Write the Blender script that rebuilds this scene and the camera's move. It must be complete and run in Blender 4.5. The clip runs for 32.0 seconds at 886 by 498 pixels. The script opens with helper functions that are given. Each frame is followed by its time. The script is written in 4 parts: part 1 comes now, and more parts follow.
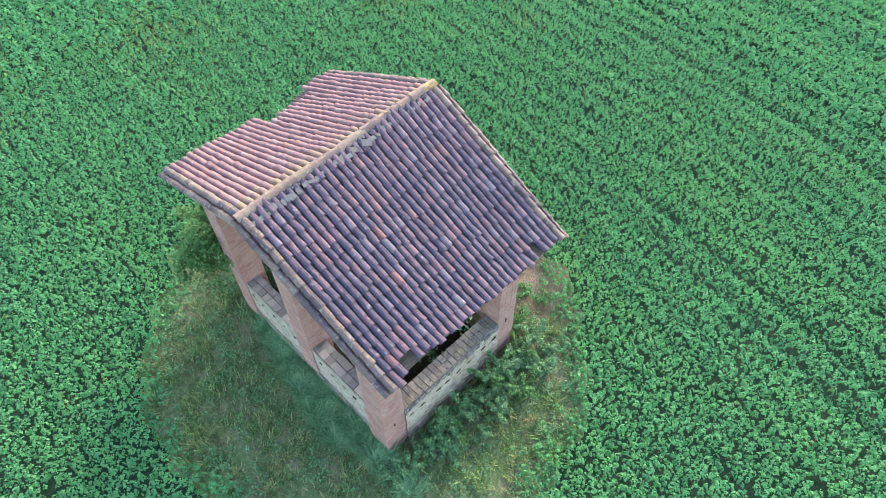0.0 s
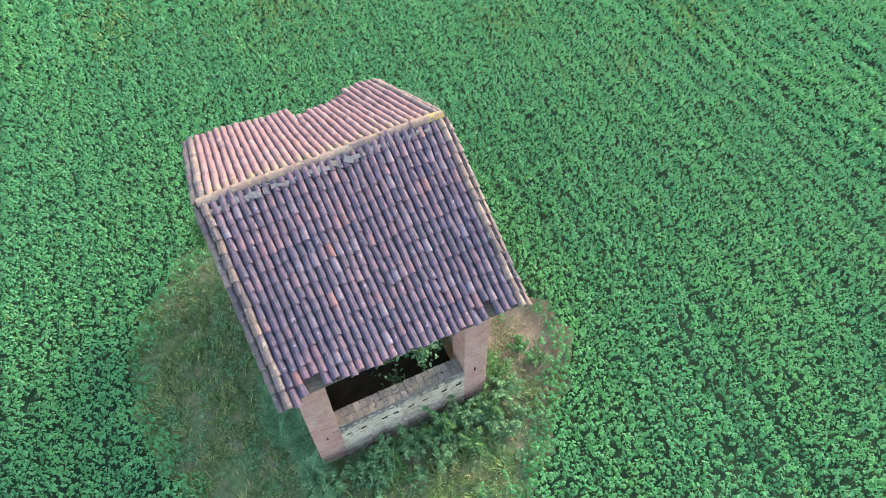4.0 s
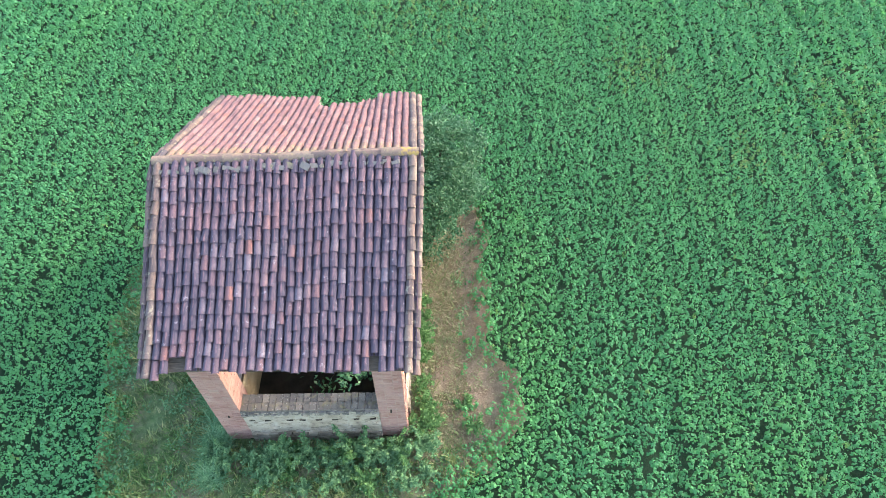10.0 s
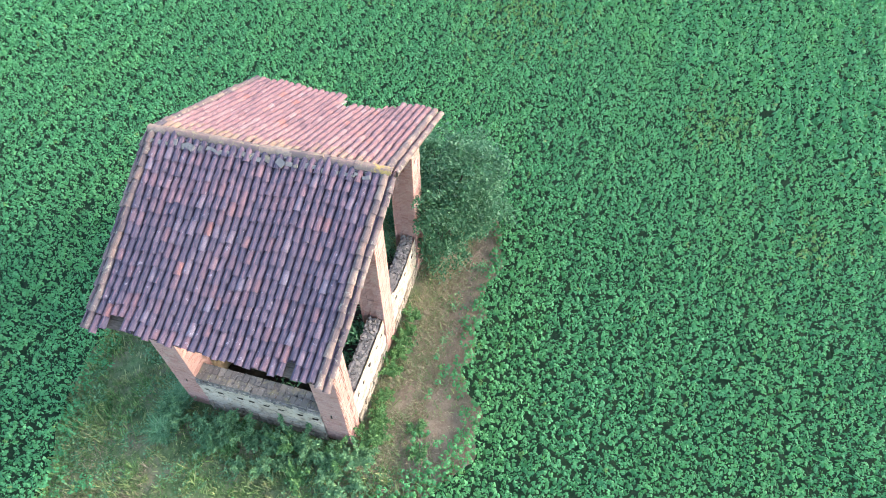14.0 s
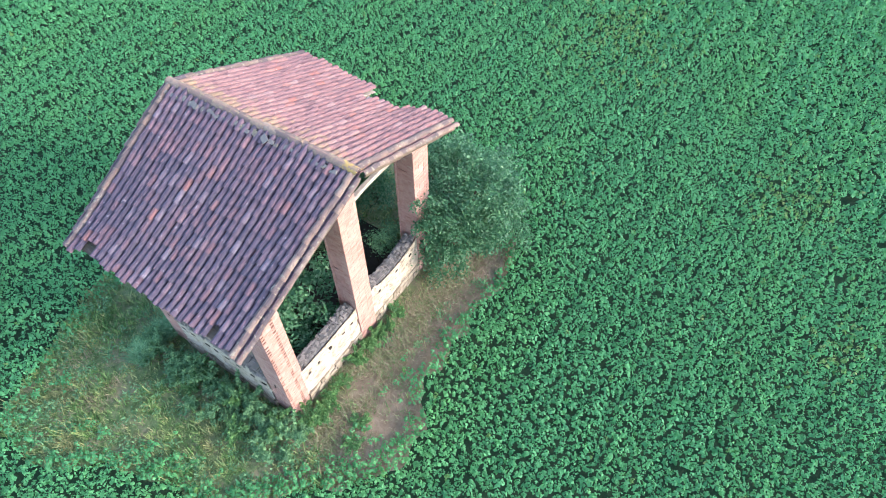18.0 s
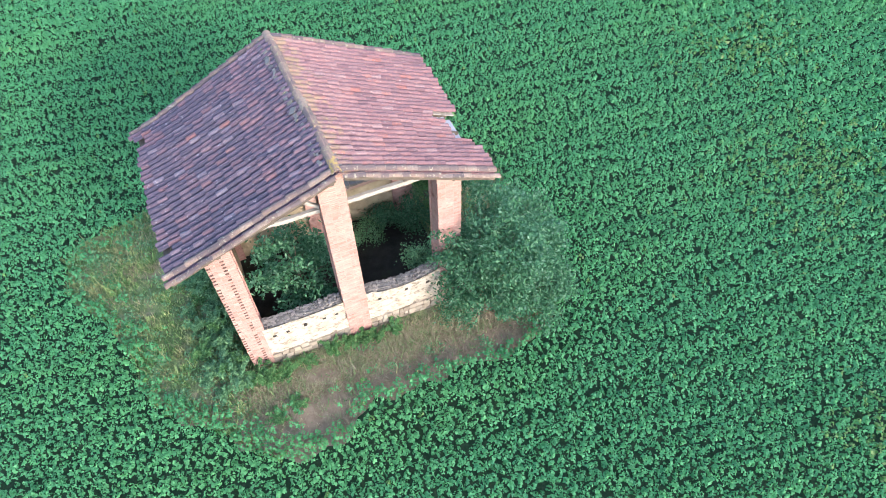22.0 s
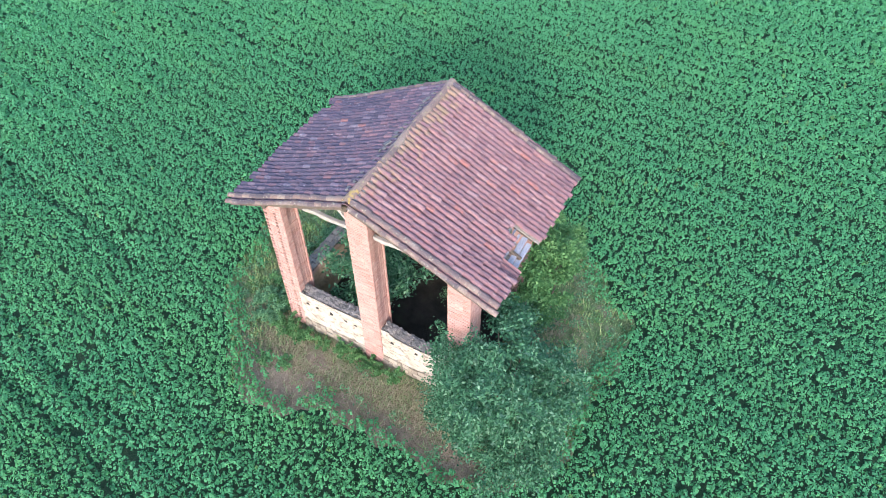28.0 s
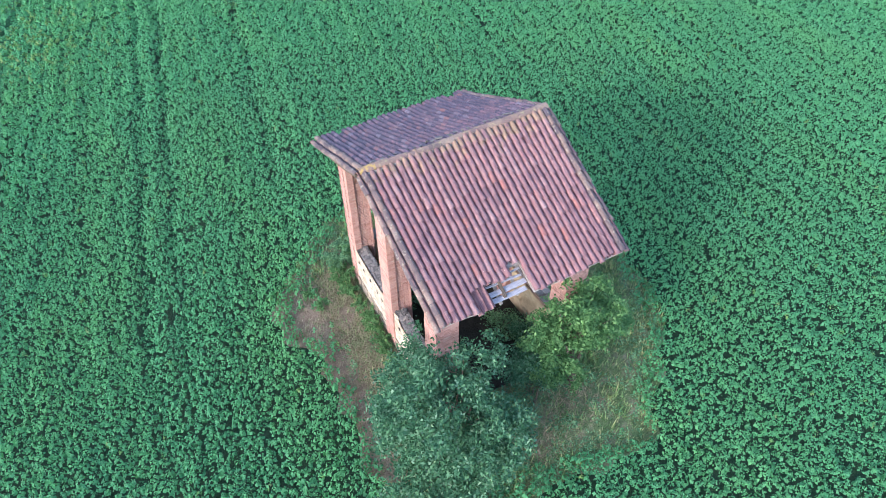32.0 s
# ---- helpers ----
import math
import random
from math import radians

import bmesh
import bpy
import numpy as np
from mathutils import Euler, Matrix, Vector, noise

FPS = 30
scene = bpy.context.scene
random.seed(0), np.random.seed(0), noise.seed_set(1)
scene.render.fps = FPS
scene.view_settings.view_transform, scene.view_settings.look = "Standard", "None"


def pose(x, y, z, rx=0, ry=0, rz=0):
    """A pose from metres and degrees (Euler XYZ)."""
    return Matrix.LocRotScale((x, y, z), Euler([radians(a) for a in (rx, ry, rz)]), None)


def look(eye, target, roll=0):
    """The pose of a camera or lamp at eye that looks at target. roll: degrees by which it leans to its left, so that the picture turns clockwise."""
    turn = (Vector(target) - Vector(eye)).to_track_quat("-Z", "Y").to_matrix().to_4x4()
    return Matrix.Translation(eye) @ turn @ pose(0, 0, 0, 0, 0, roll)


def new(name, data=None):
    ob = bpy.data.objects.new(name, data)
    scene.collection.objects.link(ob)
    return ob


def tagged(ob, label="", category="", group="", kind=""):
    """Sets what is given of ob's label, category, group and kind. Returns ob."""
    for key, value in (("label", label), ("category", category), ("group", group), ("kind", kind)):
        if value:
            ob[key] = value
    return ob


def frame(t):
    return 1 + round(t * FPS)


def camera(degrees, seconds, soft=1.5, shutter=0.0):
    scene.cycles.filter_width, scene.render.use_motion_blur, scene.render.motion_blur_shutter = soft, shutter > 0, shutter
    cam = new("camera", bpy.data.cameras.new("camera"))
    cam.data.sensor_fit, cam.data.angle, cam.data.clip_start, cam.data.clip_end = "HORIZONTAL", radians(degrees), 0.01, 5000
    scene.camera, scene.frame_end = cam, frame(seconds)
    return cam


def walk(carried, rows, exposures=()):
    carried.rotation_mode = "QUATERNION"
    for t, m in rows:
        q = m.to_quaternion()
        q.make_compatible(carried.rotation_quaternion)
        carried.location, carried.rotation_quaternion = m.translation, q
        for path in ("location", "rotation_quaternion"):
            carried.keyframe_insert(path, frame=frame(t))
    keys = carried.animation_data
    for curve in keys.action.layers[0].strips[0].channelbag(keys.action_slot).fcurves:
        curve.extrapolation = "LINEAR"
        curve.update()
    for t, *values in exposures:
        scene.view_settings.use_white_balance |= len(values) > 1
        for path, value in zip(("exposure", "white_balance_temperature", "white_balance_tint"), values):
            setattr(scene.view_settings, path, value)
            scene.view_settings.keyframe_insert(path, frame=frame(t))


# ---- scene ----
cam = camera(66.9, 32.0, soft=0.9)
PATH = [
    (0, (-6.224, -9.618, 18.869), (-5.389, -8.751, 17.271), -1.2),
    (1, (-5.375, -10.090, 18.965), (-4.610, -9.165, 17.365), -1.1),
    (2, (-4.400, -10.580, 18.950), (-3.710, -9.582, 17.360), -1.1),
    (3, (-3.370, -10.995, 18.835), (-2.764, -9.936, 17.250), -1.4),
    (3.5, (-2.845, -11.150, 18.850), (-2.285, -10.058, 17.268), -1.5),
    (5.5, (-0.639, -11.340, 19.075), (-0.269, -10.190, 17.480), -1.8),
    (6, (-0.120, -11.265, 19.070), (0.205, -10.112, 17.470), -1.5),
    (7, (0.839, -11.262, 19.015), (1.083, -10.083, 17.417), -1.4),
    (8, (1.777, -11.227, 18.976), (1.932, -10.027, 17.384), -0.9),
    (9, (2.603, -11.164, 18.940), (2.683, -9.963, 17.343), -0.5),
    (10, (3.448, -11.020, 18.983), (3.465, -9.814, 17.388), -0.2),
    (11, (4.355, -10.698, 19.035), (4.288, -9.502, 17.433), -0.3),
    (12, (5.396, -10.357, 19.135), (5.226, -9.176, 17.530), -1.2),
    (13, (6.257, -9.991, 19.137), (6.007, -8.828, 17.530), -0.8),
    (14, (7.069, -9.636, 19.154), (6.739, -8.488, 17.549), -0.4),
    (14.5, (7.482, -9.435, 19.164), (7.116, -8.297, 17.560), -0.4),
    (16.5, (9.066, -8.585, 19.274), (8.552, -7.512, 17.667), -0.1),
    (17, (9.527, -8.218, 19.324), (8.966, -7.177, 17.711), -0.4),
    (18, (10.548, -7.408, 19.510), (9.894, -6.445, 17.883), -0.6),
    (19, (11.702, -6.134, 19.525), (10.927, -5.265, 17.898), -1.3),
    (20, (12.789, -4.723, 19.396), (11.884, -3.985, 17.773), -2.3),
    (21, (13.661, -3.256, 19.247), (12.647, -2.657, 17.631), -2.4),
    (22, (14.254, -1.662, 19.207), (13.117, -1.209, 17.626), -1.7),
    (23, (14.520, 0.009, 19.288), (13.310, 0.288, 17.721), -1.6),
    (24, (14.637, 1.711, 19.454), (13.388, 1.812, 17.895), -1.3),
    (25, (14.400, 3.398, 19.532), (13.139, 3.317, 17.982), -1.1),
    (27.5, (13.135, 7.633, 19.632), (11.916, 7.069, 18.150), -0.4),
    (28, (12.666, 8.440, 19.630), (11.485, 7.775, 18.161), -0.5),
    (29, (11.580, 10.031, 19.591), (10.519, 9.175, 18.128), -0.6),
    (30, (10.308, 11.521, 19.521), (9.377, 10.504, 18.071), -0.9),
    (31, (8.955, 12.686, 19.442), (8.174, 11.541, 18.000), -0.4),
    (32, (7.452, 13.580, 19.245), (6.813, 12.339, 17.812), -0.8),
]
walk(cam, [(t, look(e, g, r)) for t, e, g, r in PATH],
     exposures=[(0, 2.66, 6850, 10), (2, 2.66, 7150, 10), (8, 2.65, 7100, 10), (13, 2.63, 6600, 11), (20, 2.38, 6150, 12), (25, 2.26, 6000, 12), (32, 2.16, 5850, 16)])

# ---- light ----
SUN_AZ, SUN_EL = radians(21), radians(24)          # from the +x axis towards +y
world = bpy.data.worlds.new("sky")
scene.world = world
world.use_nodes = True
wn = world.node_tree
sky = wn.nodes.new("ShaderNodeTexSky")
sky.sky_type = "NISHITA"
sky.sun_disc = False
sky.sun_elevation = SUN_EL
sky.sun_rotation = math.pi / 2 - SUN_AZ
sky.air_density, sky.dust_density = 1.0, 1.6
wn.links.new(sky.outputs[0], wn.nodes["Background"].inputs[0])
wn.nodes["Background"].inputs[1].default_value = 0.15
sun_data = bpy.data.lights.new("sun", "SUN")
sun_data.energy, sun_data.angle, sun_data.color = 0.63, radians(7), (1.0, 0.91, 0.86)
sun = new("sun", sun_data)
sun_way = Vector((math.cos(SUN_EL) * math.cos(SUN_AZ), math.cos(SUN_EL) * math.sin(SUN_AZ), math.sin(SUN_EL)))
sun.matrix_world = look(sun_way * 60, (0, 0, 0))


# ---- materials ----
def material(name, rough=0.9):
    m = bpy.data.materials.new(name)
    m.use_nodes = True
    nt = m.node_tree
    b = nt.nodes["Principled BSDF"]
    b.inputs["Roughness"].default_value = rough
    b.inputs["Specular IOR Level"].default_value = 0.25
    return m, nt, b


def ramp(nt, fac, stops):
    r = nt.nodes.new("ShaderNodeValToRGB")
    while len(r.color_ramp.elements) < len(stops):
        r.color_ramp.elements.new(0.5)
    for e, (p, c) in zip(r.color_ramp.elements, stops):
        e.position, e.color = p, (*c, 1)
    nt.links.new(fac, r.inputs[0])
    return r.outputs[0]


def noise_tex(nt, scale, detail=4.0, rough=0.55, stretch=(1, 1, 1), kind="Object"):
    tc = nt.nodes.new("ShaderNodeTexCoord")
    mp = nt.nodes.new("ShaderNodeMapping")
    mp.inputs["Scale"].default_value = stretch
    n = nt.nodes.new("ShaderNodeTexNoise")
    n.inputs["Scale"].default_value, n.inputs["Detail"].default_value, n.inputs["Roughness"].default_value = scale, detail, rough
    nt.links.new(tc.outputs[kind], mp.inputs[0])
    nt.links.new(mp.outputs[0], n.inputs[0])
    return n.outputs["Fac"]


def world_noise(nt, scale, detail=4.0, rough=0.55, stretch=(1, 1, 1)):
    g = nt.nodes.new("ShaderNodeNewGeometry")
    mp = nt.nodes.new("ShaderNodeMapping")
    mp.inputs["Scale"].default_value = stretch
    n = nt.nodes.new("ShaderNodeTexNoise")
    n.inputs["Scale"].default_value, n.inputs["Detail"].default_value, n.inputs["Roughness"].default_value = scale, detail, rough
    nt.links.new(g.outputs["Position"], mp.inputs[0])
    nt.links.new(mp.outputs[0], n.inputs[0])
    return n.outputs["Fac"]


def mix(nt, fac, a, b, how="MIX"):
    n = nt.nodes.new("ShaderNodeMix")
    n.data_type, n.blend_type = "RGBA", how
    for sock, val in ((n.inputs[0], fac), (n.inputs[6], a), (n.inputs[7], b)):
        if isinstance(val, (int, float)):
            sock.default_value = val
        elif isinstance(val, tuple):
            sock.default_value = (*val, 1)
        else:
            nt.links.new(val, sock)
    return n.outputs[2]


def maths(nt, op, a, b=0.0):
    n = nt.nodes.new("ShaderNodeMath")
    n.operation = op
    for sock, val in ((n.inputs[0], a), (n.inputs[1], b)):
        if isinstance(val, (int, float)):
            sock.default_value = val
        else:
            nt.links.new(val, sock)
    return n.outputs[0]


def bump(nt, b, height, dist=0.01, strength=0.6):
    n = nt.nodes.new("ShaderNodeBump")
    n.inputs["Distance"].default_value, n.inputs["Strength"].default_value = dist, strength
    nt.links.new(height, n.inputs["Height"])
    nt.links.new(n.outputs[0], b.inputs["Normal"])


def random_of(nt, single):
    if single:
        return nt.nodes.new("ShaderNodeObjectInfo").outputs["Random"]
    return nt.nodes.new("ShaderNodeNewGeometry").outputs["Random Per Island"]


def tile_material(name, single, stops, lichen, lichen_at, streak_tint=(0.212, 0.130, 0.152), soil_tint=(0.075, 0.063, 0.082), moss=0.0):
    """Fired clay: a colour for each piece, weathering, pale lichen."""
    m, nt, b = material(name, 0.8)
    b.inputs["Specular IOR Level"].default_value = 0.3
    base = ramp(nt, random_of(nt, single), stops)
    grime = world_noise(nt, 15.0, 5, 0.6)
    base = mix(nt, ramp(nt, grime, [(0.45, (0, 0, 0)), (0.75, (0.7, 0.7, 0.7))]), base, soil_tint)
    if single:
        # paler, redder crown of each tile, in streaks down its length
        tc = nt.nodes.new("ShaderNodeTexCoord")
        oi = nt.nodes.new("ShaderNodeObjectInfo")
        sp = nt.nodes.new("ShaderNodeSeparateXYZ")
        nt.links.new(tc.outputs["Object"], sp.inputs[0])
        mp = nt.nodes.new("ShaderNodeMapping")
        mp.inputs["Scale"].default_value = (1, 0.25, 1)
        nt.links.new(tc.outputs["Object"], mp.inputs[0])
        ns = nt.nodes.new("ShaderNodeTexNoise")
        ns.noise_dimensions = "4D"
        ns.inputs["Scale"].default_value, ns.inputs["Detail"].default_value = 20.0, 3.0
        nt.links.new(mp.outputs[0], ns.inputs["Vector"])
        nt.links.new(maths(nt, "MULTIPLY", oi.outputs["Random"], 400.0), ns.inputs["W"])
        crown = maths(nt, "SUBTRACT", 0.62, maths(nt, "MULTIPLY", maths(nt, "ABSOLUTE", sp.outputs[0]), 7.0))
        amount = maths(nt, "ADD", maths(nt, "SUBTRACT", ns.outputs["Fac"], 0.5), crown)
        base = mix(nt, ramp(nt, amount, [(0.46, (0, 0, 0)), (0.72, (0.85, 0.85, 0.85))]), base, streak_tint)
    spots = world_noise(nt, 8.0, 5, 0.65)
    base = mix(nt, ramp(nt, spots, [(lichen_at, (0, 0, 0)), (lichen_at + 0.07, (0.7, 0.7, 0.7))]), base, lichen)
    if not single:
        streak = world_noise(nt, 26.0, 3, 0.6, (1, 0.18, 0.18))
        base = mix(nt, ramp(nt, streak, [(0.46, (0, 0, 0)), (0.64, (0.7, 0.7, 0.7))]), base, streak_tint)
    if moss:
        # yellow-olive lichen below the ridge
        g = nt.nodes.new("ShaderNodeNewGeometry")
        sp = nt.nodes.new("ShaderNodeSeparateXYZ")
        nt.links.new(g.outputs["Position"], sp.inputs[0])
        near = maths(nt, "SUBTRACT", 0.72, maths(nt, "MULTIPLY", maths(nt, "ABSOLUTE", sp.outputs[1]), 0.26))
        near = maths(nt, "ADD", near, maths(nt, "SUBTRACT", world_noise(nt, 3.5, 5, 0.65), 0.5))
        base = mix(nt, ramp(nt, near, [(0.56, (0, 0, 0)), (0.70, (moss, moss, moss))]), base, (0.26, 0.21, 0.10))
    specks = world_noise(nt, 24.0, 3, 0.6, (1, 0.4, 0.4))
    base = mix(nt, ramp(nt, specks, [(0.66, (0, 0, 0)), (0.74, (0.6, 0.6, 0.6))]), base, lichen)
    fine = world_noise(nt, 90.0, 2, 0.5)
    base = mix(nt, 0.35, base, ramp(nt, fine, [(0.3, (0.15, 0.1, 0.1)), (0.7, (0.8, 0.7, 0.65))]), "OVERLAY")
    nt.links.new(base, b.inputs["Base Color"])
    bump(nt, b, fine, 0.004, 0.5)
    return m


# DARK_TILE: darker clay of its own, with the skylight's lilac cast mixed in
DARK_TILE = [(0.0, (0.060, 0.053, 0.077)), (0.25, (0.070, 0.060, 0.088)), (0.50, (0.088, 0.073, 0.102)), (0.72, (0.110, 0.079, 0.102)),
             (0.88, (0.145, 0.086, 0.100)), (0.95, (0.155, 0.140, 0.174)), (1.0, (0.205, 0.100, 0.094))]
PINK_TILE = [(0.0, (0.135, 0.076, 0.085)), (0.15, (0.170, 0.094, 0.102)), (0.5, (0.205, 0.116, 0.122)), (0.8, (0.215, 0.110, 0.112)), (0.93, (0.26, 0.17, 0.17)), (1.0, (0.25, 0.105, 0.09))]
OLD_TILE = [(0.0, (0.12, 0.095, 0.09)), (0.35, (0.195, 0.135, 0.115)), (0.7, (0.235, 0.175, 0.135)), (1.0, (0.27, 0.225, 0.18))]
tile_dark = tile_material("weathered_sky_tinted_tile", True, DARK_TILE, (0.34, 0.32, 0.36), 0.63)
tile_dark_many = tile_material("weathered_sky_tinted_tiles", False, DARK_TILE, (0.34, 0.32, 0.36), 0.63)
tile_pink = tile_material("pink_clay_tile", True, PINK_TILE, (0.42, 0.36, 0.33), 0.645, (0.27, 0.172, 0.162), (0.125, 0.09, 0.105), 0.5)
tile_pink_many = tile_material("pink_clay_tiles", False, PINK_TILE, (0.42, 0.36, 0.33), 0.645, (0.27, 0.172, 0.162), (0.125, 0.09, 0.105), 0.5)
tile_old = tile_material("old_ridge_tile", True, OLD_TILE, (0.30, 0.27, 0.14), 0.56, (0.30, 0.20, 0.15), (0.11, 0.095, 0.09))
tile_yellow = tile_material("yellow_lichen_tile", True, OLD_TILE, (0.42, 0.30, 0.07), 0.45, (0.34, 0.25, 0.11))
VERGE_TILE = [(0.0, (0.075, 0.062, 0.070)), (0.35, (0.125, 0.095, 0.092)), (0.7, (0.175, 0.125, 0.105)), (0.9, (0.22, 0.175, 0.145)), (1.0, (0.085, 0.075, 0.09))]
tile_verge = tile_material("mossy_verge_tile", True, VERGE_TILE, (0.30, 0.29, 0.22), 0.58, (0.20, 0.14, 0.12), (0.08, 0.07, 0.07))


def brick_material(name, single=False):
    m, nt, b = material(name, 0.92)
    base = ramp(nt, random_of(nt, single), [(0.0, (0.30, 0.165, 0.135)), (0.3, (0.335, 0.190, 0.157)), (0.6, (0.360, 0.212, 0.178)), (0.85, (0.385, 0.238, 0.204)), (1.0, (0.31, 0.175, 0.145))])
    wear = world_noise(nt, 2.2, 5, 0.6)
    base = mix(nt, ramp(nt, wear, [(0.40, (0, 0, 0)), (0.70, (0.75, 0.75, 0.75))]), base, (0.42, 0.285, 0.24))
    fine = world_noise(nt, 60.0, 3, 0.6)
    base = mix(nt, 0.35, base, ramp(nt, fine, [(0.3, (0.25, 0.2, 0.2)), (0.7, (0.75, 0.7, 0.7))]), "OVERLAY")
    nt.links.new(base, b.inputs["Base Color"])
    bump(nt, b, fine, 0.006, 0.6)
    return m


brick = brick_material("old_red_bricks")
loose_brick = brick_material("old_red_brick", True)

# recessed headers: the shade of their pits is put into this dark brown
pit_shade_brick, nt, b = material("shaded_header_brick", 0.9)
c = ramp(nt, world_noise(nt, 12.0, 4, 0.6), [(0.3, (0.055, 0.034, 0.028)), (0.7, (0.11, 0.062, 0.05))])
nt.links.new(c, b.inputs["Base Color"])
bump(nt, b, world_noise(nt, 50.0, 3, 0.6), 0.005, 0.6)

mortar, nt, b = material("lime_mortar", 0.95)
c = ramp(nt, world_noise(nt, 9.0, 5, 0.6), [(0.3, (0.32, 0.215, 0.178)), (0.7, (0.41, 0.295, 0.25))])
nt.links.new(c, b.inputs["Base Color"])
bump(nt, b, world_noise(nt, 40.0, 4, 0.6), 0.008, 0.7)

plaster, nt, b = material("flaking_cream_plaster", 0.95)
big = world_noise(nt, 2.4, 6, 0.62)
c = ramp(nt, big, [(0.25, (0.25, 0.205, 0.155)), (0.42, (0.36, 0.31, 0.245)), (0.6, (0.42, 0.375, 0.31)), (0.8, (0.31, 0.26, 0.20))])
chips = world_noise(nt, 4.5, 7, 0.72, (1, 1, 1.8))
c = mix(nt, ramp(nt, chips, [(0.52, (0, 0, 0)), (0.60, (0.85, 0.85, 0.85))]), c, (0.165, 0.133, 0.102))
dots = world_noise(nt, 17.0, 5, 0.7)
c = mix(nt, ramp(nt, dots, [(0.64, (0, 0, 0)), (0.68, (0.7, 0.7, 0.7))]), c, (0.22, 0.18, 0.14))
nt.links.new(c, b.inputs["Base Color"])
bump(nt, b, chips, 0.05, 0.9)

ochre, nt, b = material("ochre_inner_plaster", 0.95)
c = ramp(nt, world_noise(nt, 1.6, 6, 0.6), [(0.3, (0.20, 0.155, 0.095)), (0.5, (0.36, 0.285, 0.18)), (0.7, (0.46, 0.375, 0.25))])
nt.links.new(c, b.inputs["Base Color"])
bump(nt, b, world_noise(nt, 12.0, 5, 0.6), 0.015, 0.5)

stone, nt, b = material("grey_coping", 0.95)
c = ramp(nt, random_of(nt, True), [(0.0, (0.11, 0.10, 0.09)), (0.5, (0.16, 0.145, 0.125)), (1.0, (0.21, 0.185, 0.155))])
c = mix(nt, ramp(nt, world_noise(nt, 4.0, 5, 0.65), [(0.54, (0, 0, 0)), (0.66, (0.8, 0.8, 0.8))]), c, (0.23, 0.205, 0.115))
c = mix(nt, ramp(nt, world_noise(nt, 9.0, 5, 0.7), [(0.54, (0, 0, 0)), (0.64, (0.85, 0.85, 0.85))]), c, (0.075, 0.07, 0.07))
c = mix(nt, ramp(nt, world_noise(nt, 21.0, 3, 0.6), [(0.62, (0, 0, 0)), (0.68, (0.8, 0.8, 0.8))]), c, (0.34, 0.33, 0.30))
nt.links.new(c, b.inputs["Base Color"])
bump(nt, b, world_noise(nt, 30.0, 4, 0.6), 0.012, 0.7)

rubble, nt, b = material("rough_rubble", 0.95)
c = ramp(nt, random_of(nt, False), [(0.0, (0.125, 0.116, 0.108)), (0.5, (0.185, 0.170, 0.157)), (1.0, (0.28, 0.25, 0.22))])
nt.links.new(c, b.inputs["Base Color"])
bump(nt, b, world_noise(nt, 25.0, 4, 0.6), 0.02, 0.8)

# near-black colour that stands for the shade inside small holes
hole_shade, nt, b = material("socket_shade", 0.95)
c = ramp(nt, world_noise(nt, 20.0, 3, 0.6), [(0.3, (0.012, 0.010, 0.009)), (0.7, (0.04, 0.032, 0.026))])
nt.links.new(c, b.inputs["Base Color"])

pale_rubble, nt, b = material("pale_stone", 0.95)
c = ramp(nt, random_of(nt, False), [(0.0, (0.18, 0.145, 0.11)), (0.5, (0.25, 0.21, 0.16)), (1.0, (0.32, 0.275, 0.215))])
c = mix(nt, ramp(nt, world_noise(nt, 6.0, 5, 0.6), [(0.5, (0, 0, 0)), (0.68, (0.7, 0.7, 0.7))]), c, (0.30, 0.25, 0.19))
nt.links.new(c, b.inputs["Base Color"])
bump(nt, b, world_noise(nt, 25.0, 4, 0.6), 0.02, 0.8)

wood, nt, b = material("grey_weathered_wood", 0.9)
c = ramp(nt, noise_tex(nt, 6.0, 5, 0.6, (1, 12, 12)), [(0.3, (0.20, 0.175, 0.15)), (0.55, (0.33, 0.30, 0.265)), (0.75, (0.44, 0.41, 0.365))])
nt.links.new(c, b.inputs["Base Color"])
bump(nt, b, noise_tex(nt, 8.0, 4, 0.6, (1, 14, 14)), 0.006, 0.6)

silver_wood, nt, b = material("silver_grey_plank", 0.85)
c = ramp(nt, noise_tex(nt, 6.0, 5, 0.6, (1, 12, 12)), [(0.3, (0.20, 0.20, 0.22)), (0.55, (0.36, 0.36, 0.385)), (0.75, (0.50, 0.49, 0.51))])
nt.links.new(c, b.inputs["Base Color"])
bump(nt, b, noise_tex(nt, 8.0, 4, 0.6, (1, 14, 14)), 0.006, 0.6)

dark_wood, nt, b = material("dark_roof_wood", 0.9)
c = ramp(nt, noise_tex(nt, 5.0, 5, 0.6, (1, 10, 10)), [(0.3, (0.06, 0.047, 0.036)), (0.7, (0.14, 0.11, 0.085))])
nt.links.new(c, b.inputs["Base Color"])
bump(nt, b, noise_tex(nt, 8.0, 4, 0.6, (1, 14, 14)), 0.006, 0.6)


